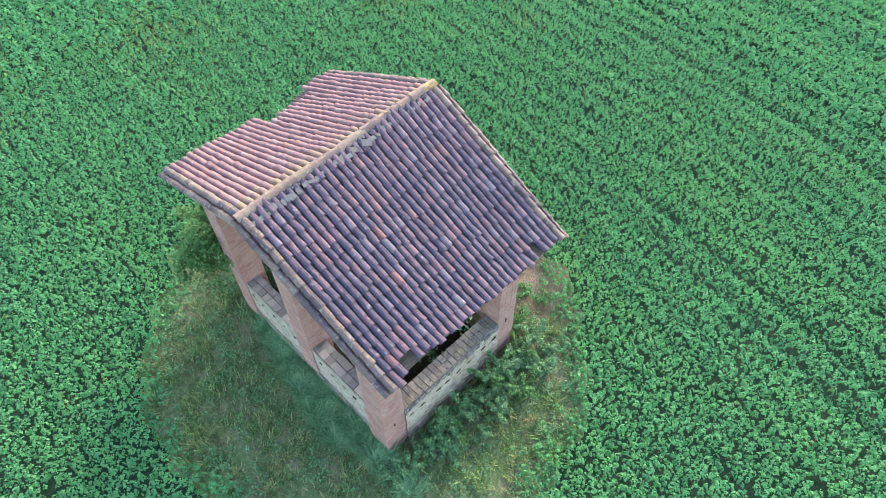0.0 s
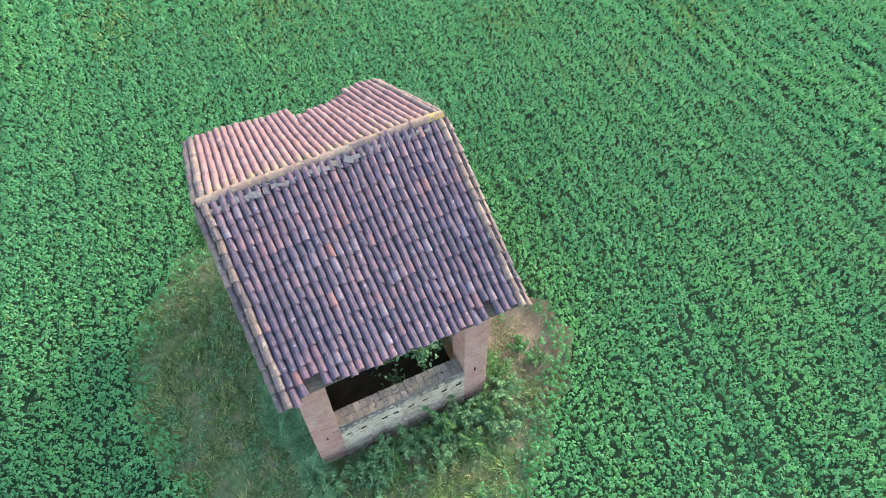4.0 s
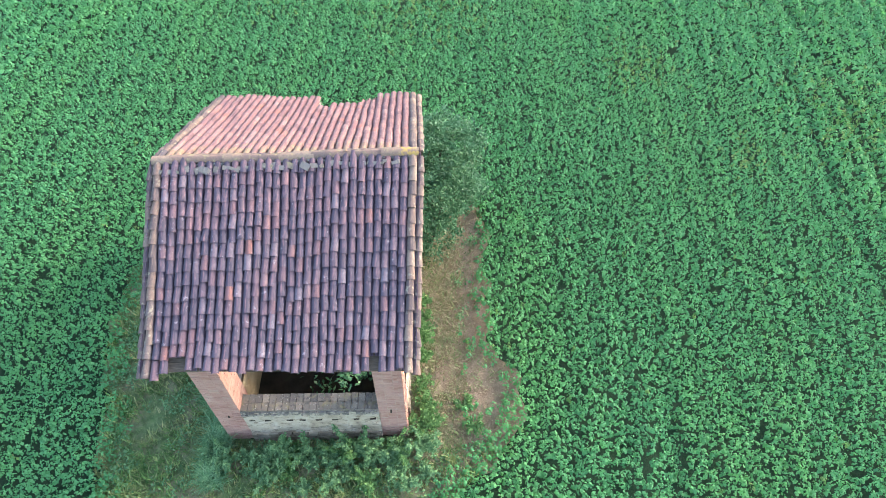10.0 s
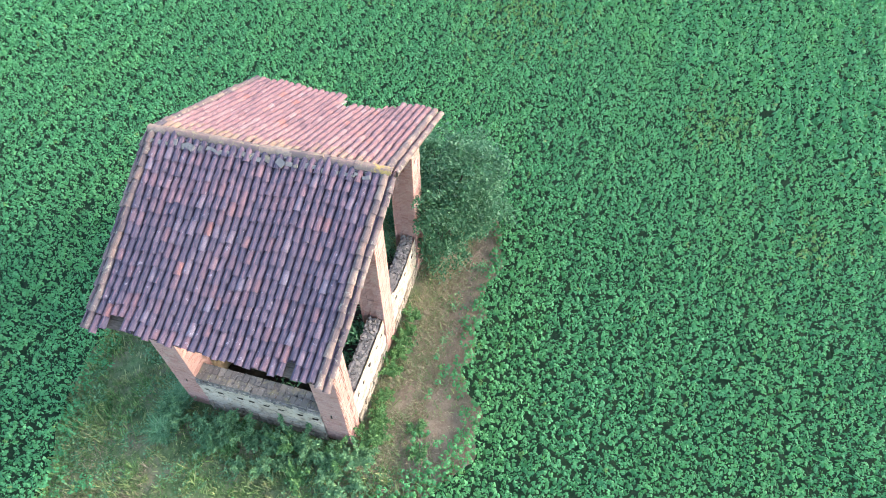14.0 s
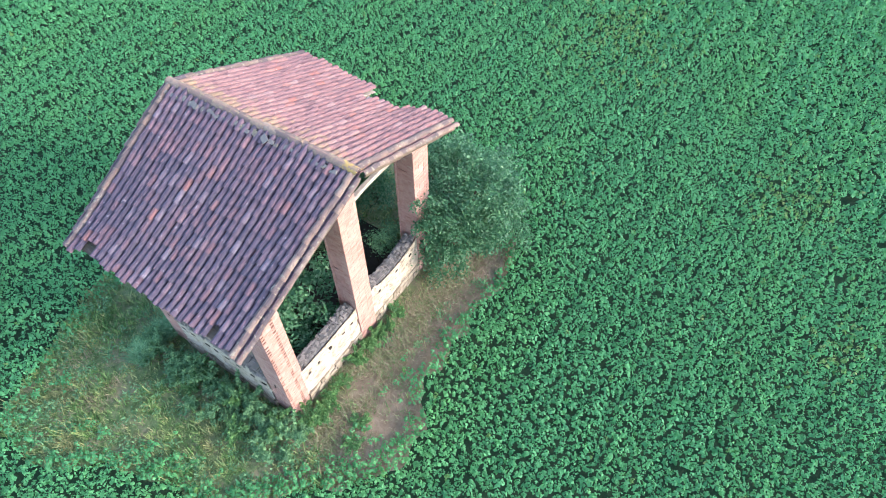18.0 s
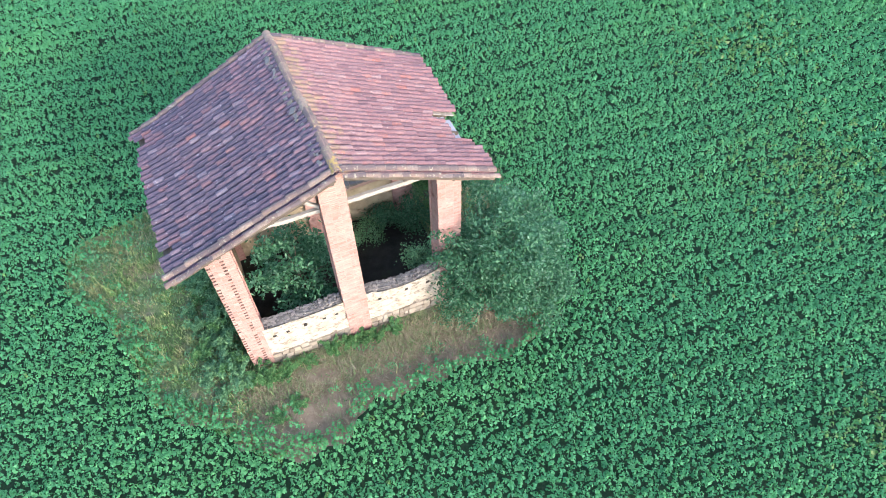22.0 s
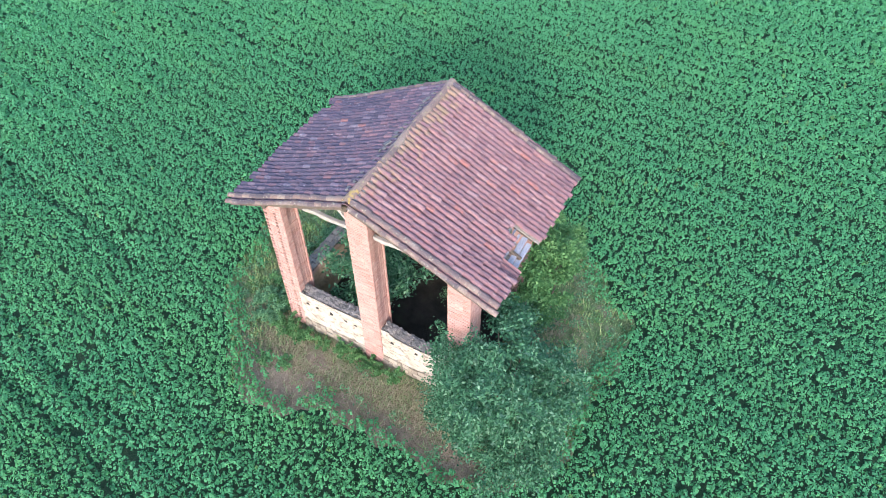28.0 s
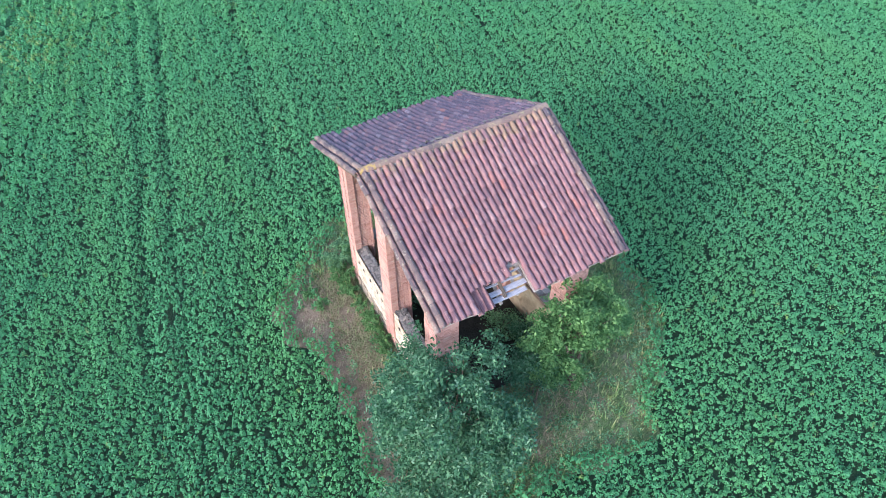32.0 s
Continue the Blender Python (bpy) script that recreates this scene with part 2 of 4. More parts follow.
def leaf_material(name, stops, patch=None, rough=0.55, glow=0.25, gloss=0.25, passed=None, mottle=0.0):
    m, nt, b = material(name, rough)
    b.inputs["Specular IOR Level"].default_value = gloss
    c = ramp(nt, random_of(nt, False), stops)
    if patch:
        scale, stretch, lo, hi, tint, amount = patch
        f = ramp(nt, world_noise(nt, scale, 4, 0.55, stretch), [(lo, (0, 0, 0)), (hi, (amount, amount, amount))])
        c = mix(nt, f, c, tint)
    if mottle:
        c = mix(nt, 1.0, c, ramp(nt, world_noise(nt, mottle, 3, 0.6), [(0.36, (0.50, 0.62, 0.55)), (0.52, (0.95, 0.97, 0.92)), (0.66, (1.25, 1.2, 1.05))]), "MULTIPLY")
    nt.links.new(c, b.inputs["Base Color"])
    tr = nt.nodes.new("ShaderNodeBsdfTranslucent")
    nt.links.new(mix(nt, 1.0, c, passed, "MULTIPLY") if passed else c, tr.inputs[0])
    ms = nt.nodes.new("ShaderNodeMixShader")
    ms.inputs[0].default_value = glow
    nt.links.new(b.outputs[0], ms.inputs[1])
    nt.links.new(tr.outputs[0], ms.inputs[2])
    nt.links.new(ms.outputs[0], nt.nodes["Material Output"].inputs[0])
    return m


crop_leaf = leaf_material("crop_leaf", [(0.0, (0.080, 0.268, 0.118)), (0.4, (0.092, 0.308, 0.138)), (0.8, (0.108, 0.340, 0.156)), (1.0, (0.126, 0.365, 0.176))],
                          (0.16, (1.6, 0.5, 1), 0.46, 0.72, (0.145, 0.375, 0.135), 0.5), 0.7, 0.38, 0.25, (1.15, 1.2, 0.70))
yellow_crop_leaf = leaf_material("yellowing_crop_leaf", [(0.0, (0.09, 0.23, 0.065)), (0.6, (0.15, 0.30, 0.085)), (1.0, (0.25, 0.32, 0.13))], None, 0.7, 0.3, 0.2)
bush_leaf = leaf_material("bush_leaf", [(0.0, (0.036, 0.112, 0.052)), (0.5, (0.062, 0.165, 0.080)), (0.85, (0.105, 0.230, 0.122)), (1.0, (0.17, 0.29, 0.18))], None, 0.65, 0.22, 0.14)
light_leaf = leaf_material("light_leaf", [(0.0, (0.06, 0.155, 0.052)), (0.5, (0.105, 0.235, 0.080)), (1.0, (0.17, 0.31, 0.115))], None, 0.65, 0.3, 0.15)
weed_leaf = leaf_material("weed_leaf", [(0.0, (0.080, 0.185, 0.085)), (0.5, (0.130, 0.270, 0.125)), (1.0, (0.22, 0.38, 0.18))], None, 0.65, 0.3, 0.15)
grass_leaf = leaf_material("grass_blade", [(0.0, (0.085, 0.185, 0.060)), (0.45, (0.155, 0.285, 0.095)), (0.75, (0.235, 0.345, 0.130)), (1.0, (0.40, 0.38, 0.20))],
                           (0.8, (1, 1, 1), 0.44, 0.66, (0.34, 0.30, 0.165), 0.65), 0.7, 0.2, 0.2, None, 4.0)
dry_leaf = leaf_material("dry_grass_blade", [(0.0, (0.21, 0.17, 0.105)), (0.45, (0.30, 0.25, 0.16)), (0.72, (0.38, 0.325, 0.215)), (0.8, (0.16, 0.24, 0.09)), (1.0, (0.14, 0.25, 0.085))], (0.9, (1, 1, 1), 0.56, 0.70, (0.15, 0.225, 0.09), 0.6), 0.8, 0.1)
blue_leaf = leaf_material("blue_green_blade", [(0.0, (0.11, 0.25, 0.13)), (0.5, (0.165, 0.33, 0.18)), (1.0, (0.26, 0.42, 0.25))], None, 0.7, 0.2, 0.2, None, 2.5)

bark, nt, b = material("bark", 0.95)
c = ramp(nt, world_noise(nt, 14.0, 5, 0.6, (1, 1, 0.3)), [(0.3, (0.04, 0.033, 0.025)), (0.7, (0.10, 0.082, 0.062))])
nt.links.new(c, b.inputs["Base Color"])
bump(nt, b, world_noise(nt, 20.0, 5, 0.6, (1, 1, 0.25)), 0.015, 0.8)

# field soil; shade between the crop leaves is put into its dark green
soil, nt, b = material("leaf_shade_soil", 0.97)
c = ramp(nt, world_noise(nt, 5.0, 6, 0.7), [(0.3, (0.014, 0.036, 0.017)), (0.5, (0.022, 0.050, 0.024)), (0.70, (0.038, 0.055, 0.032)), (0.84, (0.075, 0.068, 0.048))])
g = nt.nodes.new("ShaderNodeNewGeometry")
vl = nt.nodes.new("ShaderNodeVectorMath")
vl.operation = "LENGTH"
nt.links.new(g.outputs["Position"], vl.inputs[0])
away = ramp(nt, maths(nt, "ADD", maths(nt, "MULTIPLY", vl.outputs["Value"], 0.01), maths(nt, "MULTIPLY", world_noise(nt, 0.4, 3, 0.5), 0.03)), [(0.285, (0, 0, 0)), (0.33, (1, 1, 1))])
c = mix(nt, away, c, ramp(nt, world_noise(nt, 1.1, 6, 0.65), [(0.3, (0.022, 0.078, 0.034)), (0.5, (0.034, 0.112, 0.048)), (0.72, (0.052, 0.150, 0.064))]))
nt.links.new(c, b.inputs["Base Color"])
bump(nt, b, world_noise(nt, 18.0, 5, 0.7), 0.05, 0.8)

earth, nt, b = material("clearing_earth", 0.97)
c = ramp(nt, world_noise(nt, 1.3, 6, 0.68), [(0.32, (0.085, 0.150, 0.058)), (0.48, (0.140, 0.185, 0.085)), (0.60, (0.205, 0.195, 0.118)), (0.76, (0.28, 0.225, 0.158))])
c = mix(nt, 1.0, c, ramp(nt, world_noise(nt, 5.0, 6, 0.7), [(0.34, (0.55, 0.62, 0.55)), (0.5, (0.95, 0.97, 0.95)), (0.66, (1.25, 1.18, 1.1))]), "MULTIPLY")
g = nt.nodes.new("ShaderNodeNewGeometry")
sp = nt.nodes.new("ShaderNodeSeparateXYZ")
nt.links.new(g.outputs["Position"], sp.inputs[0])
east = ramp(nt, maths(nt, "ADD", maths(nt, "MULTIPLY", sp.outputs[0], 0.1), maths(nt, "MULTIPLY", world_noise(nt, 1.1, 4, 0.6), 0.25)), [(0.36, (0, 0, 0)), (0.48, (0.95, 0.95, 0.95))])
c = mix(nt, east, c, ramp(nt, world_noise(nt, 3.0, 6, 0.65), [(0.3, (0.165, 0.118, 0.080)), (0.55, (0.240, 0.180, 0.128)), (0.8, (0.315, 0.250, 0.190))]))
nt.links.new(c, b.inputs["Base Color"])
bump(nt, b, world_noise(nt, 18.0, 5, 0.7), 0.05, 0.8)

# indoor earth, its near-black colour standing for the roof's shade
floor_soil, nt, b = material("shade_dark_floor", 0.97)
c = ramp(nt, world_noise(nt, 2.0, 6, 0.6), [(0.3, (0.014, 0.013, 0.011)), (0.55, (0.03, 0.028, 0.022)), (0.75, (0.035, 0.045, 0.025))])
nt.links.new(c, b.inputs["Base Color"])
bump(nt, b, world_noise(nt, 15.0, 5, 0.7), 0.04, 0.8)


# ---- building blocks ----
def part(name, data, mat, parent=None, label="", m=None):
    """One mesh object from a bmesh or a mesh, under a thing or a part."""
    if isinstance(data, bmesh.types.BMesh):
        me = bpy.data.meshes.new(name)
        data.to_mesh(me)
        data.free()
    else:
        me = data
    if mat and not me.materials:
        me.materials.append(mat)
    ob = new(name, me)
    if parent:
        ob.parent = parent
    if m is not None:
        ob.matrix_basis = m
    if label:
        ob["label"] = label
    return ob


def empty(name, x, y, z, label, category, group="", kind=""):
    ob = new(name)
    ob.empty_display_size = 0.3
    ob.location = (x, y, z)
    return tagged(ob, label, category, group, kind)


def quad_mesh(name, v):
    """A mesh of free quads from an array of n x 4 x 3 corners."""
    n = len(v)
    me = bpy.data.meshes.new(name)
    me.vertices.add(n * 4)
    me.vertices.foreach_set("co", np.ascontiguousarray(v, dtype=np.float32).ravel())
    me.loops.add(n * 4)
    me.loops.foreach_set("vertex_index", np.arange(n * 4, dtype=np.int32))
    me.polygons.add(n)
    me.polygons.foreach_set("loop_start", np.arange(0, n * 4, 4, dtype=np.int32))
    me.update(calc_edges=True)
    return me


def leaves(rng, centres, length, width, lift=0.6, droop=0.15, blunt=False):
    """Kite-shaped leaves at the centres, turned at random; lift: how far they point upwards."""
    n = len(centres)
    a = rng.uniform(0, 2 * np.pi, n)
    up = rng.normal(lift, 0.45, n)
    d = np.stack([np.cos(a) * np.cos(up), np.sin(a) * np.cos(up), np.sin(up)], 1)
    s = np.stack([-np.sin(a), np.cos(a), np.zeros(n)], 1)
    s = s + rng.normal(0, 0.35, (n, 3))
    s /= np.linalg.norm(s, axis=1)[:, None]
    ln = (length * rng.uniform(0.65, 1.35, n))[:, None]
    wd = (width * rng.uniform(0.65, 1.35, n))[:, None]
    base = centres - d * ln * 0.5
    tip = centres + d * ln * 0.5 - np.array([0, 0, 1.0]) * ln * droop
    mid = centres - d * ln * 0.05
    if blunt:
        return np.stack([base - s * wd * 0.22, base + s * wd * 0.22, tip + s * wd * 0.5, tip - s * wd * 0.5], 1)
    return np.stack([base, mid + s * wd * 0.5, tip, mid - s * wd * 0.5], 1)


def box(bm, lo, hi, m=None, jag=0.0, rnd=None):
    """A box between two corners, its corners moved by up to jag."""
    vs = []
    for z in (lo[2], hi[2]):
        for x, y in ((lo[0], lo[1]), (hi[0], lo[1]), (hi[0], hi[1]), (lo[0], hi[1])):
            p = Vector((x, y, z))
            if jag:
                p += Vector([rnd.uniform(-jag, jag) for _ in range(3)])
            vs.append(bm.verts.new(m @ p if m else p))
    for f in ((3, 2, 1, 0), (4, 5, 6, 7), (0, 1, 5, 4), (1, 2, 6, 5), (2, 3, 7, 6), (3, 0, 4, 7)):
        bm.faces.new([vs[i] for i in f])


def beam_mesh(length, w, h, rnd, wobble=0.01, steps=8):
    """A squared timber along x, a little crooked."""
    bm = bmesh.new()
    rings = []
    for i in range(steps + 1):
        x = length * i / steps
        oy, oz = rnd.uniform(-wobble, wobble), rnd.uniform(-wobble, wobble)
        k = rnd.uniform(0.93, 1.05)
        rings.append([bm.verts.new((x, oy + sy * w * k / 2, oz + sz * h * k / 2)) for sy, sz in ((-1, -0.8), (-0.8, -1), (0.8, -1), (1, -0.8), (1, 0.8), (0.8, 1), (-0.8, 1), (-1, 0.8))])
    for p, q in zip(rings, rings[1:]):
        for i in range(8):
            bm.faces.new((p[i], p[(i + 1) % 8], q[(i + 1) % 8], q[i]))
    bm.faces.new(rings[0][::-1])
    bm.faces.new(rings[-1])
    return bm


def along(p, q):
    """The pose that carries the x axis from p to q, with z kept up."""
    p, q = Vector(p), Vector(q)
    x = (q - p).normalized()
    y = Vector((0, 0, 1)).cross(x).normalized()
    z = x.cross(y)
    return Matrix.Translation(p) @ Matrix((x, y, z)).transposed().to_4x4()


def beam(name, p, q, w, h, mat, parent, rnd, label="", wobble=0.01):
    ln = (Vector(q) - Vector(p)).length
    return part(name, beam_mesh(ln, w, h, rnd, wobble), mat, parent, label, along(p, q))


# ---- ground ----
CLEARING = [(4.2, -4.4), (4.9, -3.9), (5.4, -3.2), (5.65, -2.3), (5.5, -1.35), (4.75, -0.9), (4.7, -0.2), (4.75, 0.7), (4.75, 1.3), (4.65, 2.4), (4.85, 3.4),
            (5.0, 4.1), (4.6, 5.2), (3.8, 6.1), (2.4, 6.9), (1.1, 6.7), (0.5, 6.75), (-1.3, 7.05), (-2.8, 7.1), (-3.9, 5.75), (-4.7, 5.3), (-5.4, 4.3), (-6.0, 3.8), (-6.7, 2.1),
            (-6.75, 0.1), (-6.6, -1.1), (-6.2, -2.1), (-5.95, -4.1), (-5.4, -6.0), (-5.2, -7.0), (-4.6, -8.3), (-3.9, -8.5), (-2.9, -8.5), (-1.1, -7.3), (0.4, -6.7), (1.6, -6.6), (2.8, -6.0), (3.6, -5.0)]


def in_clearing(x, y, grow=0.0):
    """Whether points lie inside the clearing, its edge pushed out by grow (an array or a number)."""
    ang = np.arctan2(y, x)
    pa = np.array([math.atan2(q, p) for p, q in CLEARING])
    pr = np.array([math.hypot(p, q) for p, q in CLEARING])
    o = np.argsort(pa)
    r = np.interp(ang, np.concatenate([pa[o][-1:] - 2 * np.pi, pa[o], pa[o][:1] + 2 * np.pi]), np.concatenate([pr[o][-1:], pr[o], pr[o][:1]]))
    return np.hypot(x, y) < r + grow


def wave(x, y):
    """A smooth uneven field between about -1 and 1."""
    return (np.sin(0.9 * x + 1.3 * np.sin(0.7 * y)) + np.sin(1.7 * y + 2.1 * np.sin(0.55 * x + 1)) + np.sin(2.9 * x - 1.1 * y + 0.5)) / 3


bm = bmesh.new()
rings, prev = [0, 3, 6, 10, 15, 22, 30, 40, 60, 120, 400, 1600], None
for r in rings:
    if r == 0:
        cur = [bm.verts.new((0, 0, 0))]
    else:
        cur = []
        for i in range(72):
            x, y = r * math.cos(i * math.pi / 36), r * math.sin(i * math.pi / 36)
            cur.append(bm.verts.new((x, y, 0.03 * float(wave(x * 0.6, y * 0.6)) if 6 < r < 60 else 0)))
    if prev:
        for i in range(72):
            j = (i + 1) % 72
            bm.faces.new((prev[0], cur[i], cur[j]) if len(prev) == 1 else (prev[i], cur[i], cur[j], prev[j]))
    prev = cur
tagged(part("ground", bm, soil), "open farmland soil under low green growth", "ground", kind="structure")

bm = bmesh.new()
prev = [bm.verts.new((0, 0, 0.012))]
for k in (0.3, 0.55, 0.75, 0.9, 1.0):
    cur = []
    for i in range(160):
        a = i * math.pi / 80
        lo, hi = 0.0, 12.0
        for _ in range(14):
            r = (lo + hi) / 2
            if in_clearing(np.array([r * math.cos(a)]), np.array([r * math.sin(a)]))[0]:
                lo = r
            else:
                hi = r
        r = (lo + 0.42 + 0.12 * math.sin(a * 23) + 0.08 * math.sin(a * 41 + 1)) * k
        cur.append(bm.verts.new((r * math.cos(a), r * math.sin(a), 0.012 + (0.02 * noise.noise(Vector((r * math.cos(a), r * math.sin(a), 0)) * 1.5) + 0.02) * (1 if k < 1 else 0))))
    for i in range(160):
        j = (i + 1) % 160
        bm.faces.new((prev[0], cur[i], cur[j]) if len(prev) == 1 else (prev[i], cur[i], cur[j], prev[j]))
    prev = cur
tagged(part("clearing", bm, earth), "bare earth and thin grass of the uncultivated clearing", "ground", kind="structure")

rng = np.random.default_rng(5)


def drill(y):
    """How far the sown rows bend sideways along the field."""
    return 0.06 * y + 0.10 * np.minimum(y + 4, 0)


REACH = [(-180, 38), (-170, 38), (-150, 32), (-140, 29.5), (-120, 31), (-105, 36), (-70, 38), (-55, 31), (-40, 29.5), (-20, 29.5), (10, 33), (100, 32), (145, 34), (160, 38), (180, 38)]


def within_reach(x, y):
    """Whether points lie in the sown part of the field, which goes further out in some bearings than in others."""
    return np.hypot(x, y) < np.interp(np.degrees(np.arctan2(y, x)), [a for a, _ in REACH], [r for _, r in REACH])


def crop_leaves(heads, radius, drop, length):
    """Round leaves laid over domed plant heads: heads is an n x 3 array of dome tops, one row a leaf."""
    n = len(heads)
    a = rng.uniform(0, 2 * np.pi, n)
    q = np.sqrt(rng.uniform(0.0, 1.0, n))
    out = np.stack([np.cos(a), np.sin(a), np.zeros(n)], 1)
    centre = heads + out * (q * radius)[:, None]
    centre[:, 2] -= drop * q ** 2.2 + rng.exponential(0.022, n)
    normal = out * (1.15 * q)[:, None] + np.array([0, 0, 1.0]) + rng.normal(0, 0.36, (n, 3))
    normal /= np.linalg.norm(normal, axis=1)[:, None]
    turn = rng.normal(0, 0.7, n)
    way = np.stack([np.cos(a + turn), np.sin(a + turn), np.zeros(n)], 1)
    way -= normal * np.sum(way * normal, 1)[:, None]
    way /= np.linalg.norm(way, axis=1)[:, None]
    side = np.cross(normal, way)
    ln = (length * rng.uniform(0.7, 1.3, n))[:, None]
    wd = ln * 0.40
    tip = centre + way * ln * 0.5 - np.array([0, 0, 1.0]) * ln * 0.12
    return np.stack([centre - way * ln * 0.5, centre + side * wd, tip, centre - side * wd], 1)


def crop():
    """The fodder crop: domed heads of small round leaves, sown in rows, lower and thinner along old wheel tracks. Green and yellowing plants."""
    out = []
    for step, r0, r1, per, leaf, radius, low, big in ((0.160, 0, 20, 12, 0.056, 0.080, 3, 0.112), (0.19, 20, 29.5, 10, 0.080, 0.108, 3, 0.155), (0.24, 29.5, 38, 8, 0.110, 0.138, 3, 0.20)):
        g = np.arange(-38, 38, step)
        x, y = [a.ravel() for a in np.meshgrid(g, g)]
        x = x + rng.uniform(-0.42, 0.42, x.size) * step
        y = y + rng.uniform(-0.5, 0.5, y.size) * step
        r = np.hypot(x, y)
        keep = (r >= r0) & (r < r1) & within_reach(x, y)
        x, y = x[keep], y[keep]
        edge = 0.34 * wave(x * 1.9, y * 1.9) + 0.30 * wave(x * 4.7 + 1, y * 4.7) - 0.12 + rng.normal(0, 0.12, x.size)
        inside = in_clearing(x, y, edge)
        stray = inside & ~in_clearing(x, y, -1.5) & (wave(x * 3.3 + 2, y * 3.3) > 0.30) & (rng.uniform(0, 1, x.size) < 0.75)
        keep = ~inside | (stray & (((x > 4.1) & (y < -0.4)) | (y < -5.9)))
        c = x - drill(y)
        track = np.zeros(x.size)
        for tx, amount, w in ((24.6, 0.55, 0.24), (10.5, 0.6, 0.22), (9.2, 0.75, 0.24), (4.78, 0.75, 0.22), (12.8, 0.4, 0.2), (-9.0, 0.3, 0.2)):
            on = 1.0 if tx > 14 else np.clip(((-8.0 if tx < 6 else -1.0) - y) / 3.0, 0, 1)
            track = np.maximum(track, on * amount * np.exp(-((c - tx - 0.12 * np.sin(y * 0.9 + tx)) / w) ** 2))
        # the long wheel track that curves across the eastern field
        lane = x - (18.15 + 0.075 * y - 0.0028 * y * y)
        track = np.maximum(track, np.exp(-((lane - 0.1 * np.sin(y * 0.8)) / 0.21) ** 2) * np.clip(0.55 - 0.022 * y + 0.3 * np.sin(y * 1.1), 0.2, 1))
        track = np.maximum(track, 0.45 * np.exp(-((lane - 1.75) / 0.22) ** 2))
        thin = np.maximum(0.35 * track, 0.05 * (np.sin(c * 6.5 + 0.8 * np.sin(y * 0.25)) < -0.75))
        bare = (wave(x * 1.1 + 7, y * 1.1 + 3) + 0.35 * wave(x * 4, y * 4) > 1.02) | (wave(x * 2.3 + 1, y * 2.1 + 4) + 0.3 * wave(x * 7, y * 7) > 1.16)
        keep &= (rng.uniform(0, 1, x.size) > thin) & ~(bare & (rng.uniform(0, 1, x.size) < 0.8))
        x, y, c, track, edge = x[keep], y[keep], c[keep], track[keep], edge[keep]
        h = (0.46 + 0.05 * wave(x * 0.5, y * 0.35) + 0.045 * np.sin(c * 6.5 + 0.8 * np.sin(y * 0.25)) + 0.05 * wave(x * 2.6, y * 2.3)
             + rng.normal(0, 0.048, x.size) - 0.26 * track - 0.13 * in_clearing(x, y, edge + 0.3))
        h = np.maximum(h, 0.14)
        pale = np.zeros(x.size)
        for px, py, pw in ((3.0, 18.6, 2.3), (12.0, -28.5, 3.2), (12.3, 13.0, 1.3), (0.6, -27.8, 0.5), (-4.5, 21, 2.0), (20.5, 9.5, 1.6), (15.6, 7.5, 0.8)):
            pale = np.maximum(pale, np.exp(-((x - px) ** 2 + ((y - py) * 0.8) ** 2) / pw ** 2))
        yellow = rng.uniform(0, 1, x.size) < 0.42 * pale + 0.005
        size = rng.uniform(0.75, 1.25, x.size)
        for pick in (~yellow, yellow):
            i = np.repeat(np.flatnonzero(pick), per)
            top = crop_leaves(np.stack([x[i], y[i], h[i]], 1), radius * size[i], 0.14 * size[i], leaf)
            i = np.repeat(np.flatnonzero(pick), low)
            under = np.stack([x[i], y[i], h[i] - 0.12], 1)
            out.append(np.concatenate([top, crop_leaves(under, 1.3 * radius * size[i], 0.06 * size[i], big)]))
    return np.concatenate(out[0::2]), np.concatenate(out[1::2])


green, yellowing = crop()
tagged(part("crop", quad_mesh("crop", green), crop_leaf), "dense green fodder crop covering the whole field", "crop", kind="stuff")
tagged(part("yellowing_crop", quad_mesh("yellowing_crop", yellowing), yellow_crop_leaf), "yellowing patches of the fodder crop", "crop", kind="stuff")


def blades(name, x, y, height, width, spread, bent=True):
    """Upright grass blades, each a bent strip of two quads, or one leaning quad."""
    n = x.size
    a = rng.uniform(0, 2 * np.pi, n)
    d = np.stack([np.cos(a), np.sin(a), np.zeros(n)], 1)
    s = np.stack([-np.sin(a), np.cos(a), np.zeros(n)], 1) * (width * rng.uniform(0.6, 1.4, n))[:, None] / 2
    h = (height * rng.uniform(0.5, 1.3, n))[:, None]
    o = np.stack([x, y, np.zeros(n)], 1)
    up = np.array([0, 0, 1.0])
    mid = o + up * h * 0.6 + d * h * spread * 0.35
    tip = o + up * h + d * h * spread
    if not bent:
        return quad_mesh(name, np.stack([o - s, o + s, tip + s * 0.2, tip - s * 0.2], 1))
    q1 = np.stack([o - s, o + s, mid + s * 0.8, mid - s * 0.8], 1)
    q2 = np.stack([mid - s * 0.8, mid + s * 0.8, tip + s * 0.15, tip - s * 0.15], 1)
    return quad_mesh(name, np.concatenate([q1, q2]))


def scatter(n, x0, x1, y0, y1):
    return rng.uniform(x0, x1, n), rng.uniform(y0, y1, n)


def outside_house(x, y, gap=0.05):
    return ~((np.abs(x) < 2.6 + gap) & (np.abs(y) < 3.6 + gap))


def east_strip(x, y):
    return np.clip((x - 2.2 + 0.5 * wave(x * 1.7, y * 1.7)) / 0.9, 0, 1) * np.clip((y + 4.6) / 1.0, 0, 1) * np.clip((6.2 - y) / 1.5, 0, 1)


